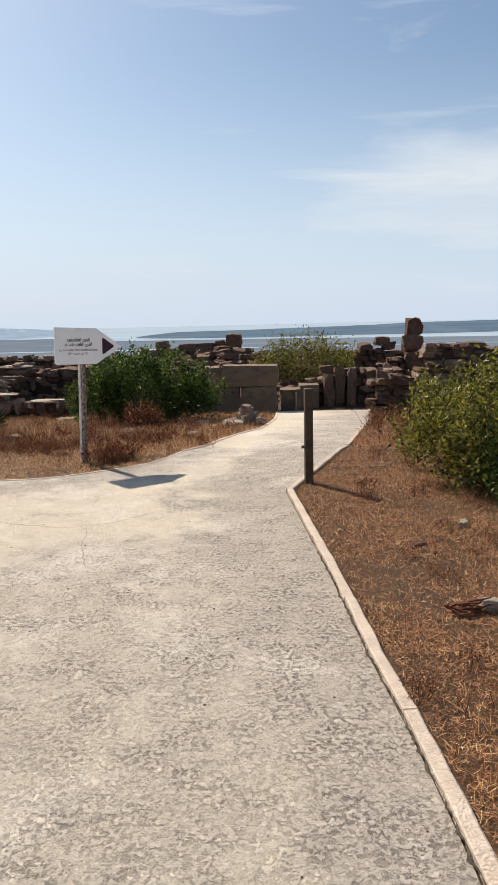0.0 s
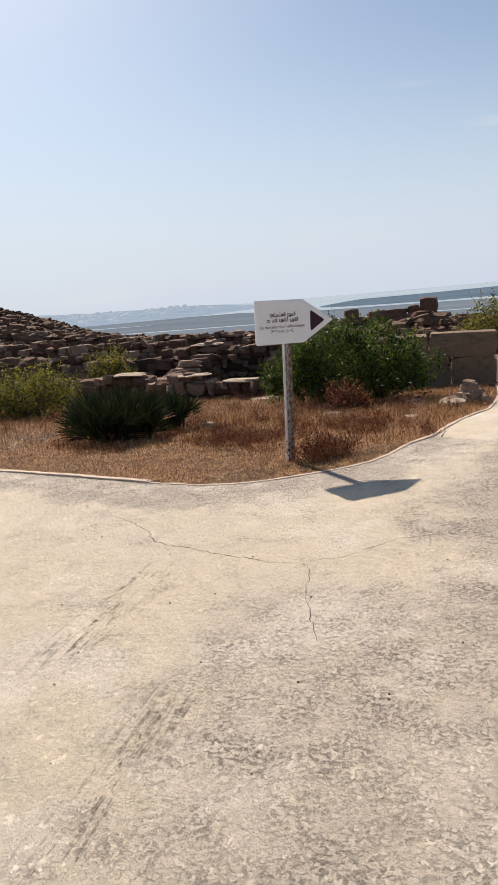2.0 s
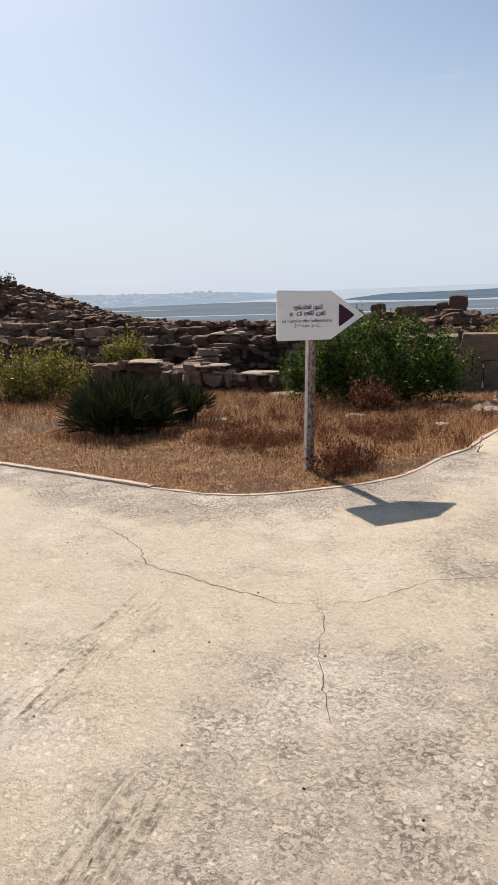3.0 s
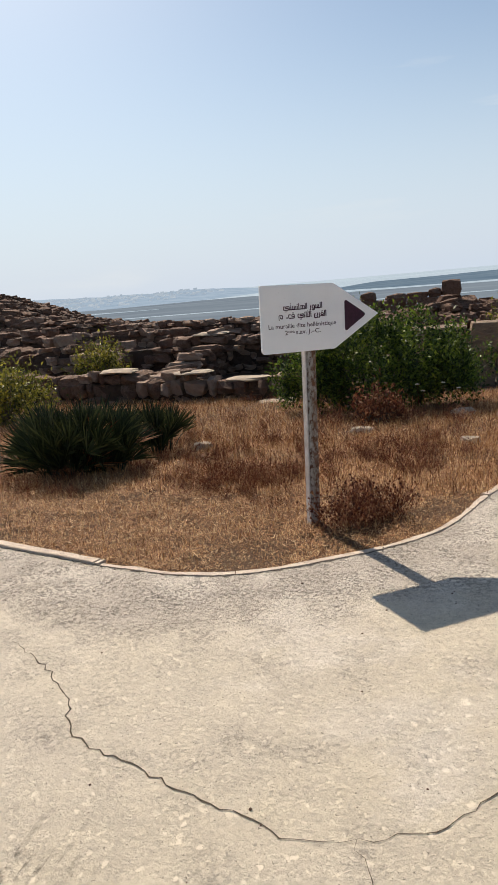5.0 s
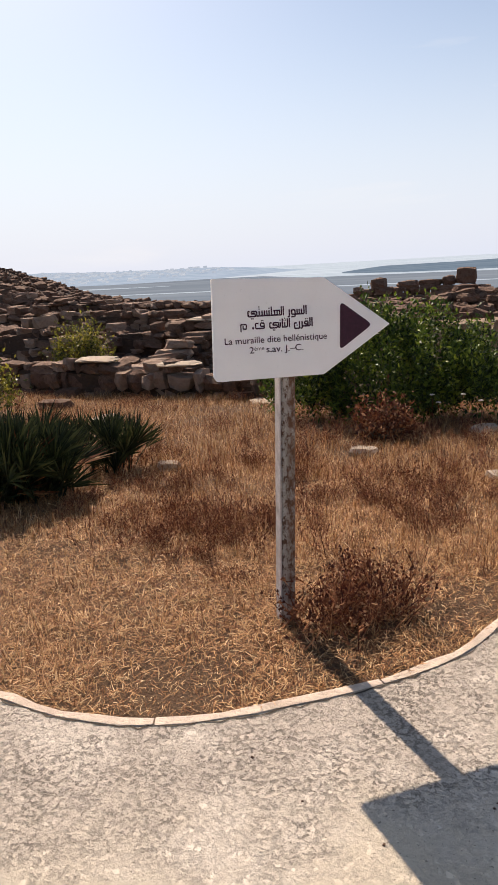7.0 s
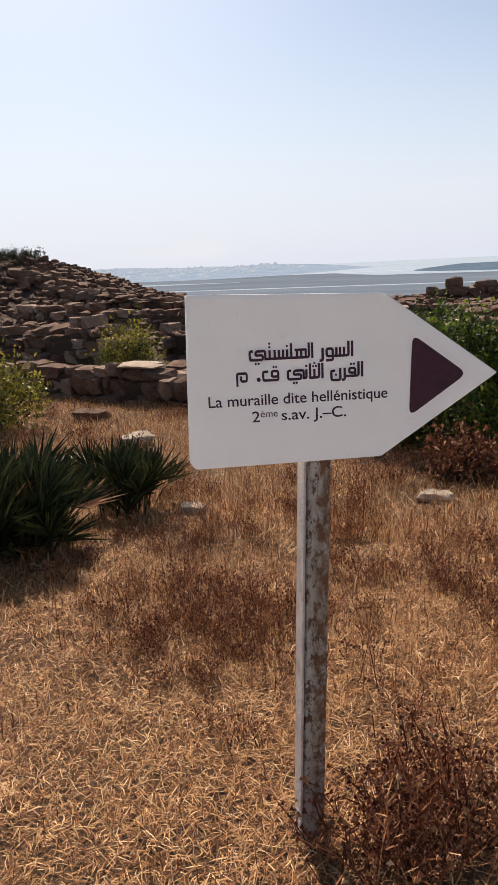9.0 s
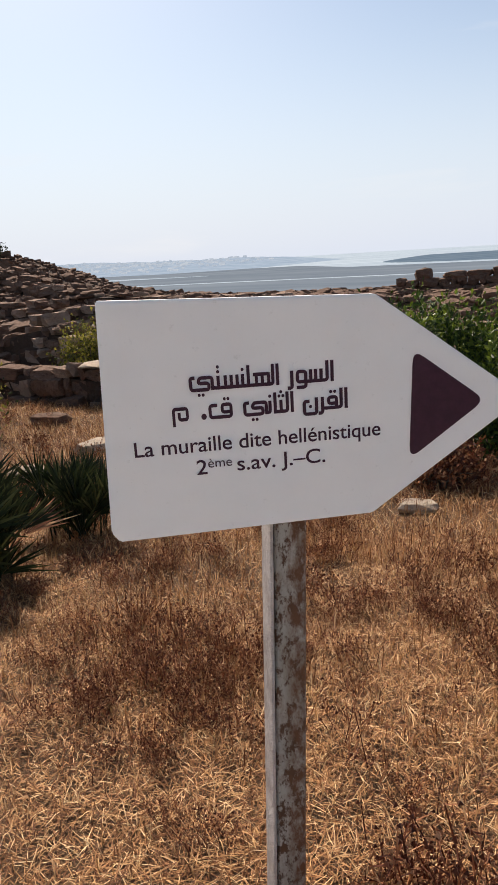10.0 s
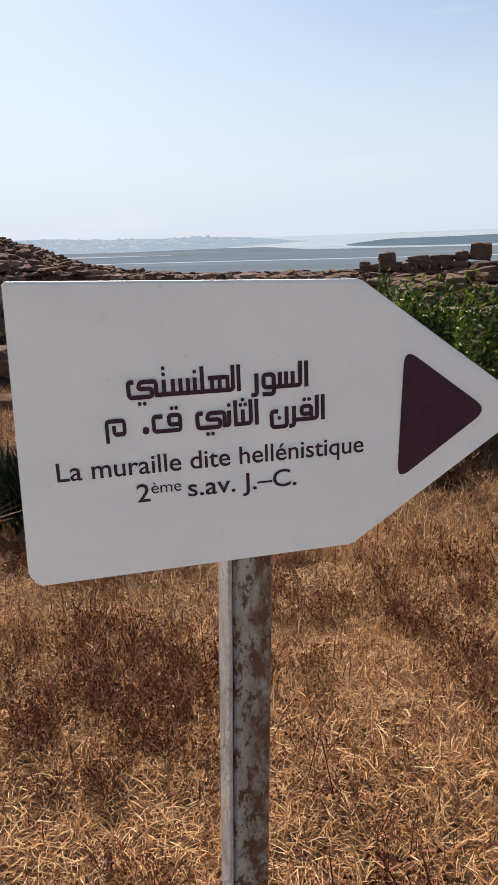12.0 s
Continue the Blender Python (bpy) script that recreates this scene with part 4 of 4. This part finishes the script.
ruin_wall("stone_pier", (2.5, 14.2), (3.3, 14.1), [0.30, 0.34, 0.30], -0.5, "short pier of flat stacked stones", (0.34, 0.11), 0.55, 38, gaps=0.0)
ruin_wall("dry_stone_wall", (4.3, 18.2), (8.5, 18.6), [0.74, 0.86, 0.6, 0.5, 0.5], -0.7, "ruined wall of stacked stones behind the bush", (0.45, 0.18), 0.6, 39, POOL_MIX)
ruin_wall("dry_stone_wall", (2.6, 26.0), (6.5, 26.2), [0.4, 0.5, 0.45, 0.3], -0.7, "far ruined stone wall", (0.5, 0.26), 0.6, 40)
ashlar("stone_block", [(3.94, 4.52, 25.8, 26.3, 0.46, 0.8)], "single squared block on a far wall", POOL, 41)
rubble("rubble", (3.2, 22.5), (1.6, 1.6), 90, 0.32, "fallen stones by the pillar", 42, lift=0.5)
rubble("limestone_rubble", (-0.08, 12.1), (0.30, 0.22), 46, 0.125, "pile of pitted pale limestone at the path's edge", 43, POOL_MIX[14:] + POOL_PALE[:3], 0.30, 0.75)


# ---- shrubs ----
bush("bush", (-2.05, 13.2, height(-2, 13.2) - 0.02), (1.35, 0.9, 1.28), "dense dark green evergreen bush before the ruins", LEAF_GREEN, 300, 125, 0.062, 51, 0.055, 0.42)
bush("bush", (2.5, 6.75, 0.0), (0.86, 1.1, 0.93), "yellow-green leafy shrub on the dry verge", LEAF_YELLOW, 420, 46, 0.055, 52, 0.05, 0.5)
bush("bush", (2.72, 6.0, 0.0), (0.7, 0.7, 0.62), "dark green low shrub under a taller one", LEAF_GREEN, 160, 46, 0.05, 56, 0.05, 0.5)
bush("bush", (1.35, 23.0, -0.66), (1.6, 0.9, 1.45), "yellow-green shrub behind the ruined wall", LEAF_YELLOW, 200, 50, 0.09, 53, 0.10)
bush("bush", (-7.7, 12.3, height(-7.7, 12.3)), (0.85, 0.6, 0.8), "yellow-green low shrub in the dry grass", LEAF_YELLOW, 150, 46, 0.065, 54, 0.07, 0.4)
bush("bush", (-8.6, 17.0, -0.62), (0.65, 0.5, 1.0), "small light green shrub among the ruins", LEAF_YELLOW, 90, 45, 0.075, 55, 0.08, 0.4)
bush("bush", (-25.3, 30.6, height(-25.3, 30.6) - 0.1), (3.2, 1.6, 0.3), "low dark scrub on top of the mound", LEAF_PALM, 190, 40, 0.09, 57, 0.05, 0.4)
bush("bush", (-1.85, 11.75, height(0, 11.75)), (0.28, 0.25, 0.24), "low dead brown shrub in the dry grass", WEED, 80, 40, 0.05, 58, 0.05, 0.3)


def fan_palm(name, at, fans, tall, seed):
    rng = random.Random(seed)
    w = thing(name, at, "dark green dwarf fan palm clump in dry grass", "palm", "dwarf palms")
    for _ in range(fans):
        az, lean = rng.uniform(0, 2 * math.pi), rng.uniform(0.02, 0.8) ** 1.2
        dead = rng.random() < 0.03
        if dead:
            lean = rng.uniform(0.6, 1.2)
        r0 = rng.uniform(0, 0.36 * tall)
        base = Vector((math.cos(az) * r0, math.sin(az) * r0, -0.02))
        ln = tall * rng.uniform(0.06, 0.58)
        d = Vector((math.cos(az) * math.sin(lean), math.sin(az) * math.sin(lean), math.cos(lean)))
        hub = base + d * ln
        bm = bmesh.new()
        tube(bm, [base, base + d * ln * 0.55 + Vector((0, 0, 0.02)), hub], [0.007, 0.006, 0.004], 3)
        side = d.cross(Vector((rng.uniform(-1, 1), rng.uniform(-1, 1), 0.2))).normalized()
        nrm = d.cross(side)
        for k in range(17):
            a = radians(-46 + 92 * k / 16 + rng.uniform(-4, 4))
            e = (d * math.cos(a) + side * math.sin(a) + nrm * rng.uniform(-0.15, 0.15)).normalized()
            q = e.cross(nrm).normalized() * 0.009
            bl = tall * rng.uniform(0.40, 0.60) * (0.6 + 0.4 * math.cos(a))
            v = [bm.verts.new(p) for p in (hub, hub + e * bl * 0.45 + q, hub + e * bl - Vector((0, 0, bl * 0.08)), hub + e * bl * 0.45 - q)]
            bm.faces.new(v)
        if dead:
            part("frond", bm, WEED, w, "withered brown frond")
        else:
            part("frond", bm, LEAF_PALM, w)
    return w


fan_palm("fan_palm", (-4.2, 8.85, height(0, 8.85)), 120, 0.70, 61)
fan_palm("fan_palm", (-3.95, 9.1, height(0, 9.1)), 70, 0.62, 62)
fan_palm("fan_palm", (-3.85, 9.95, height(0, 9.95)), 46, 0.56, 63)
fan_palm("fan_palm", (-4.4, 9.25, height(0, 9.25)), 75, 0.68, 64)


# ---- dry grass and weeds ----
def on_path(x, y):
    if y < 6.2:
        return x < x_at(RIGHT_EDGE, y) + 0.09
    if x < -0.62:
        return y < float(np.interp(x, [p[0] for p in LEFT_EDGE], [p[1] for p in LEFT_EDGE])) + 0.05
    if y < 16.2:
        left = x_at(LEFT_FAR, y) if y > 8.2 else -0.62
        return left - 0.05 < x < x_at(RIGHT_FAR, y) + 0.06
    return False


def dry_grass(name, x0, x1, y0, y1, count, length, seed, label, lying=0.75, mat=STRAW, thick=1.0):
    """Loose straw: thin bent blades, most of them lying."""
    rng = np.random.default_rng(seed)
    xy = np.stack([rng.uniform(x0, x1, count), rng.uniform(y0, y1, count)], 1)
    keep = np.array([not on_path(x, y) for x, y in xy])
    patch = np.array([noise.noise(Vector((x * 1.3, y * 1.3, seed))) + 0.5 * noise.noise(Vector((x * 4, y * 4, seed))) for x, y in xy])
    keep &= rng.uniform(-0.9, 0.5, count) < patch + 0.42
    xy, patch = xy[keep], patch[keep]
    n = len(xy)
    tuft = np.array([max(0.0, noise.noise(Vector((x * 5.5, y * 5.5, seed + 3)))) for x, y in xy])
    z = np.array([height(x, y) for x, y in xy]) - 0.012 + 0.06 * tuft * rng.uniform(0.0, 1.0, n)
    az = rng.uniform(0, 2 * np.pi, n)
    el = np.where(rng.uniform(0, 1, n) < lying, rng.uniform(0.02, 0.45, n), rng.uniform(0.6, 1.5, n))
    ln = length * rng.uniform(0.4, 1.4, n) * (1 + 0.5 * patch)
    d = np.stack([np.cos(az) * np.cos(el), np.sin(az) * np.cos(el), np.sin(el)], 1)
    s = np.stack([-np.sin(az), np.cos(az), rng.uniform(-0.5, 0.5, n)], 1) * rng.uniform(0.0009, 0.0024, n)[:, None] * thick
    p = np.column_stack([xy, z])
    bend = np.column_stack([rng.normal(0, 0.12, (n, 2)) * ln[:, None], -0.12 * ln])
    mid = p + d * ln[:, None] * 0.55
    tip = p + d * ln[:, None] + bend
    v = np.stack([p - s, p + s, mid + s, mid - s, tip], 1).reshape(-1, 3)
    i = np.arange(n)[:, None] * 5
    f = [list(q) for q in (i + np.array([[0, 1, 2, 3]]))] + [list(q) for q in (i + np.array([[3, 2, 4]]))]
    return tagged(new(name, raw_mesh(name, v, f, mat)), label, "grass", kind="stuff")


dry_grass("dry_grass", -5.2, 0.3, 6.75, 10.5, 270000, 0.052, 71, "golden dry straw lying thick on the ground", 0.84, STRAW, 0.68)
dry_grass("dry_grass", -9.5, 0.5, 10.0, 15.2, 120000, 0.12, 72, "reddish dry grass in front of the ruins", 0.45, STRAW)
dry_grass("dry_grass", -12.0, -5.0, 7.4, 11.0, 30000, 0.12, 73, "dry straw on the far side of the verge")
dry_grass("dry_grass", 0.6, 4.2, 0.8, 9.5, 240000, 0.045, 74, "reddish dry straw on the verge beside the kerb", 0.8, STRAW_RED, 0.68)
dry_grass("dry_grass", 1.2, 5.0, 8.5, 16.0, 25000, 0.14, 75, "dry grass along the far verge", 0.4, STRAW_RED)
dry_grass("dry_grass", -5.0, 0.2, 8.2, 10.8, 30000, 0.09, 76, "orange standing dry grass among the straw", 0.45, STRAW)


dry_grass("dry_grass", 3.8, 12.0, -6.0, 16.0, 60000, 0.10, 77, "thin dry straw on the open ground", 0.6, STRAW_RED)
dry_grass("dry_grass", 1.0, 4.4, -6.5, 1.0, 60000, 0.06, 78, "dry straw on the verge beside the kerb", 0.7, STRAW_RED)
dry_grass("dry_grass", -20.0, -9.0, 8.0, 17.0, 40000, 0.14, 79, "thin dry grass below the ruins", 0.5, STRAW_RED)


def weed_mesh(seed, tall, stems, heads):
    """A dead branching weed with seed heads."""
    rnd = random.Random(seed)
    verts, faces = [], []

    def blade(a, b, w):
        d = (b - a).normalized()
        s = d.orthogonal().normalized()
        s.rotate(Matrix.Rotation(rnd.uniform(0, 6.28), 3, d))
        k = len(verts)
        verts.extend([a - s * w, a + s * w, b + s * w * 0.5, b - s * w * 0.5])
        faces.append((k, k + 1, k + 2, k + 3))

    def head(p, r):
        k = len(verts)
        for q in ((1, 0, 0), (-0.5, 0.87, 0), (-0.5, -0.87, 0), (0, 0, 1.5), (0, 0, -0.8)):
            verts.append(p + Vector(q) * r * rnd.uniform(0.7, 1.3))
        faces.extend([(k, k + 1, k + 3), (k + 1, k + 2, k + 3), (k + 2, k, k + 3), (k + 1, k, k + 4), (k + 2, k + 1, k + 4), (k, k + 2, k + 4)])

    for _ in range(stems):
        az, le = rnd.uniform(0, 6.28), rnd.uniform(0.05, 0.75)
        p = Vector((rnd.gauss(0, 0.05), rnd.gauss(0, 0.05), -0.02))
        d = Vector((math.cos(az) * math.sin(le), math.sin(az) * math.sin(le), math.cos(le)))
        ln = tall * rnd.uniform(0.4, 1.0)
        q = p + d * ln * 0.6
        e = q + (d + Vector((rnd.uniform(-0.3, 0.3), rnd.uniform(-0.3, 0.3), 0.25))).normalized() * ln * 0.4
        blade(p, q, 0.0022)
        blade(q, e, 0.0018)
        for _ in range(heads):
            t = rnd.uniform(0.35, 1.0)
            b = p.lerp(q, min(1, t / 0.6)) if t < 0.6 else q.lerp(e, (t - 0.6) / 0.4)
            c = b + Vector((rnd.uniform(-1, 1), rnd.uniform(-1, 1), rnd.uniform(0.2, 1.2))) * tall * 0.11
            blade(b, c, 0.0014)
            head(c, rnd.uniform(0.003, 0.0062))
    return raw_mesh("weed", [tuple(v) for v in verts], faces, WEED)


WEEDS = [weed_mesh(80 + k, 0.20, 26, 6) for k in range(5)] + [weed_mesh(90 + k, 0.36, 5, 8) for k in range(3)]


def weed_patch(name, area, count, seed, scale, dense, label):
    """Dead weeds past counting, grown into one another."""
    rnd = random.Random(seed)
    x0, x1, y0, y1 = area
    verts, faces, made = [], [], 0
    while made < count:
        x, y = rnd.uniform(x0, x1), rnd.uniform(y0, y1)
        made += 1
        if on_path(x, y) or noise.noise(Vector((x * 1.1, y * 1.4, 7.7))) + rnd.uniform(-0.25, 0.25) < dense:
            continue
        src, k = rnd.choice(WEEDS), len(verts)
        s = scale * rnd.uniform(0.6, 1.3)
        m = pose(x, y, height(x, y), 0, 0, rnd.uniform(0, 360)) @ Matrix.Diagonal((s * 1.25, s * 1.25, s, 1))
        verts += [tuple(m @ v.co) for v in src.vertices]
        faces += [tuple(i + k for i in p.vertices) for p in src.polygons]
    return tagged(new(name, raw_mesh(name, verts, faces, WEED)), label, "weeds", kind="stuff")


def weed_clumps(name, spots, per, seed, scale, label):
    """Tight cushions of dead weeds: x, y and radius each."""
    rnd = random.Random(seed)
    verts, faces = [], []
    for cx, cy, r in spots:
        for _ in range(int(per * (r / 0.2) ** 1.5)):
            x, y = cx + rnd.gauss(0, 0.55) * r, cy + rnd.gauss(0, 0.45) * r
            if on_path(x, y):
                continue
            src, k = rnd.choice(WEEDS[:5]), len(verts)
            s = scale * rnd.uniform(0.6, 1.25)
            m = pose(x, y, height(x, y), 0, 0, rnd.uniform(0, 360)) @ Matrix.Diagonal((s, s, s * 0.9, 1))
            verts += [tuple(m @ v.co) for v in src.vertices]
            faces += [tuple(i + k for i in p.vertices) for p in src.polygons]
    return tagged(new(name, raw_mesh(name, verts, faces, WEED)), label, "weeds", kind="stuff")


weed_clumps("dry_weeds", [(-2.67, 8.5, 0.2), (-2.5, 8.56, 0.18), (-2.17, 8.42, 0.22), (-2.33, 8.2, 0.12), (-2.46, 8.86, 0.2), (-2.82, 8.66, 0.18), (-2.1, 8.82, 0.25)], 6, 21, 0.8, "dark cushions of dead brown weeds in the straw")
weed_clumps("dry_weeds", [(-1.92, 9.5, 0.28), (-1.5, 9.3, 0.25), (-1.21, 9.12, 0.28), (-1.25, 8.88, 0.22), (-0.95, 9.5, 0.3), (-1.8, 9.85, 0.2), (-3.4, 8.95, 0.2), (-3.1, 9.4, 0.25)], 2.5, 22, 0.85, "reddish cushions of dead weeds across the grass")
weed_patch("dry_weeds", (-4.4, -0.4, 7.9, 10.6), 260, 1, 0.72, 0.07, "low reddish-brown dead weeds in the straw")
weed_patch("dry_weeds", (-1.6, 0.2, 8.4, 13.2), 100, 2, 0.9, 0.02, "brown dead weeds with seed heads along the kerb")
weed_patch("dry_weeds", (-9.0, -0.6, 10.2, 14.8), 260, 3, 1.0, 0.08, "brown dead weeds before the ruins")
weed_patch("dry_weeds", (-1.56, -1.16, 7.56, 7.98), 14, 4, 1.15, -2, "clump of dead weeds with dark seed heads by the post")
weed_patch("dry_weeds", (0.9, 3.4, 2.6, 9.5), 200, 5, 0.6, 0.02, "low reddish dead weeds on the verge")
weed_patch("dry_weeds", (1.4, 2.9, 8.5, 14.2), 120, 6, 1.2, -0.3, "tall brown dead weeds along the far verge")
weed_patch("dry_weeds", (-12.0, -4.4, 8.2, 12.0), 220, 7, 0.8, 0.0, "brown dead weeds on the far verge")


# ---- small stones and litter ----
def loose_stone(at, size, label, pool, seed, flat=0.5, turn=0.0):
    rnd = random.Random(seed)
    ob = new("stone", rnd.choice(pool))
    ob.matrix_world = pose(at[0], at[1], height(*at) + size * flat * 0.3, rnd.uniform(-6, 6), rnd.uniform(-6, 6), turn) @ Matrix.Diagonal((size * 1.5, size, size * flat, 1))
    return tagged(ob, label, "stone", "loose stones")


loose_stone((1.54, 3.7), 0.075, "small pale angular stone on the verge", POOL_PALE, 1, 0.8, 20)
loose_stone((1.78, 5.13), 0.06, "small white stone in the straw", POOL_PALE, 2, 0.8, 70)
loose_stone((1.39, 4.7), 0.05, "small brown stone in the straw", POOL, 3)
loose_stone((-1.93, 11.08), 0.17, "flat pale slab lying in the dry grass", POOL_PALE, 4, 0.35, 15)
loose_stone((-0.77, 10.28), 0.11, "pale stone in the brown weeds", POOL_PALE, 5, 0.7, 40)
loose_stone((-3.85, 14.45), 0.42, "long flat pale slab before the low wall", POOL_PALE, 6, 0.16, 4)
loose_stone((-0.34, 11.94), 0.22, "rough brown rock at the path's edge", POOL_PALE, 7, 0.6, 25)
loose_stone((-0.9, 12.3), 0.22, "flat pale rock below the bush", POOL_PALE, 8, 0.4, 60)
loose_stone((-5.14, 11.0), 0.2, "pale rounded rock in the dry grass", POOL_PALE, 9, 0.7, 30)
loose_stone((-5.3, 12.2), 0.26, "brown flat rock in the dry grass", POOL_PALE, 10, 0.5, 80)
loose_stone((-6.8, 13.4), 0.3, "brown rock before the low wall", POOL, 11, 0.6, 10)
loose_stone((-3.4, 10.1), 0.12, "small pale stone beside the palm", POOL_PALE, 12, 0.7, 10)


def dead_branch(at, turn, label, seed):
    """Crumpled dead stalks lying on the verge."""
    rnd = random.Random(seed)
    b = thing("dead_branch", (at[0], at[1], height(*at)), label, "branch", turn=turn)
    for _ in range(16):
        bm = bmesh.new()
        x = rnd.uniform(-0.11, 0.08)
        p = Vector((x, rnd.uniform(-0.03, 0.03), rnd.uniform(0.0, 0.03)))
        pts = [p]
        for _ in range(3):
            pts.append(pts[-1] + Vector((rnd.uniform(0.01, 0.06), rnd.uniform(-0.03, 0.03), rnd.uniform(-0.015, 0.02))))
        tube(bm, pts, [0.006, 0.008, 0.006, 0.003], 4)
        part("stalk", bm, WEED, b)


dead_branch((1.38, 3.66), -10, "dark crumpled dead stalks lying on the straw", 3)


def pebbles(count, seed):
    rng = np.random.default_rng(seed)
    verts, faces, k = [], [], 0
    while count:
        x, y = rng.uniform(-3.5, 1.0), rng.uniform(1.5, 9)
        if not on_path(x, y) or y > 8.1:
            continue
        count -= 1
        src = POOL[int(rng.integers(len(POOL)))]
        s = 0.0045 * rng.uniform(0.5, 1.8)
        m = pose(x, y, s * 0.25, *rng.uniform(-20, 20, 2), rng.uniform(0, 360)) @ Matrix.Diagonal((s * 1.3, s, s * 0.8, 1))
        verts += [tuple(m @ v.co) for v in src.vertices]
        faces += [tuple(i + k for i in p.vertices) for p in src.polygons]
        k = len(verts)
    tagged(new("grit", raw_mesh("grit", verts, faces, STONE)), "dark grit scattered on the concrete", "grit", kind="stuff")


pebbles(110, 4)


def flower_head(at, seed):
    """A flat white umbel on a thin stalk."""
    rnd = random.Random(seed)
    z = height(*at)
    f = thing("white_flower", (at[0], at[1], z), "white flat flower head on a thin dry stalk", "flower", "white flowers")
    tall = rnd.uniform(0.30, 0.42)
    part("stalk", tube(bmesh.new(), [(0, 0, -0.02), (0.02, 0, tall * 0.6), (0.01, 0.01, tall)], [0.004, 0.003, 0.002], 4), WEED, f)
    bm = bmesh.new()
    for _ in range(14):
        a, r = rnd.uniform(0, 6.28), rnd.uniform(0, 0.024)
        bmesh.ops.create_icosphere(bm, subdivisions=1, radius=0.007, matrix=Matrix.Translation((0.01 + r * math.cos(a), 0.01 + r * math.sin(a), tall + 0.012 - r * 0.15)))
    part("umbel", bm, WHITE_FLOWER, f)


for n_, xy in enumerate([(-1.42, 12.15), (-1.36, 12.2), (-1.12, 12.1), (-0.95, 12.3)]):
    flower_head(xy, n_)


def scrape(a, b, seed):
    """A row of shallow dark gouges in the concrete."""
    rnd = random.Random(seed)
    a, b = Vector(a), Vector(b)
    n = int((b - a).length / 0.012)
    side = Vector((-(b - a).y, (b - a).x)).normalized()
    bm = bmesh.new()
    for k in range(n):
        if rnd.random() < 0.3 + 0.3 * math.sin(k * 0.21):
            continue
        p = a.lerp(b, (k + rnd.uniform(-0.5, 0.5)) / n) + side * rnd.gauss(0, 0.016)
        d = (b - a).normalized() * rnd.uniform(0.004, 0.014)
        w = side * rnd.uniform(0.001, 0.0035)
        bm.faces.new([bm.verts.new((q.x, q.y, 0.002)) for q in (p - d, p - d * 0.3 - w, p + d * 0.5 - w * 0.7, p + d, p + d * 0.2 + w, p - d * 0.6 + w * 0.8)])
    part("scrape", bm, SCRAPE, path, "row of shallow gouges")


scrape((-1.22, 3.2), (-1.16, 3.8), 1)
scrape((-1.13, 3.0), (-1.25, 3.74), 2)
scrape((-1.79, 4.09), (-1.71, 4.63), 3)
scrape((-1.88, 4.15), (-1.83, 4.71), 4)
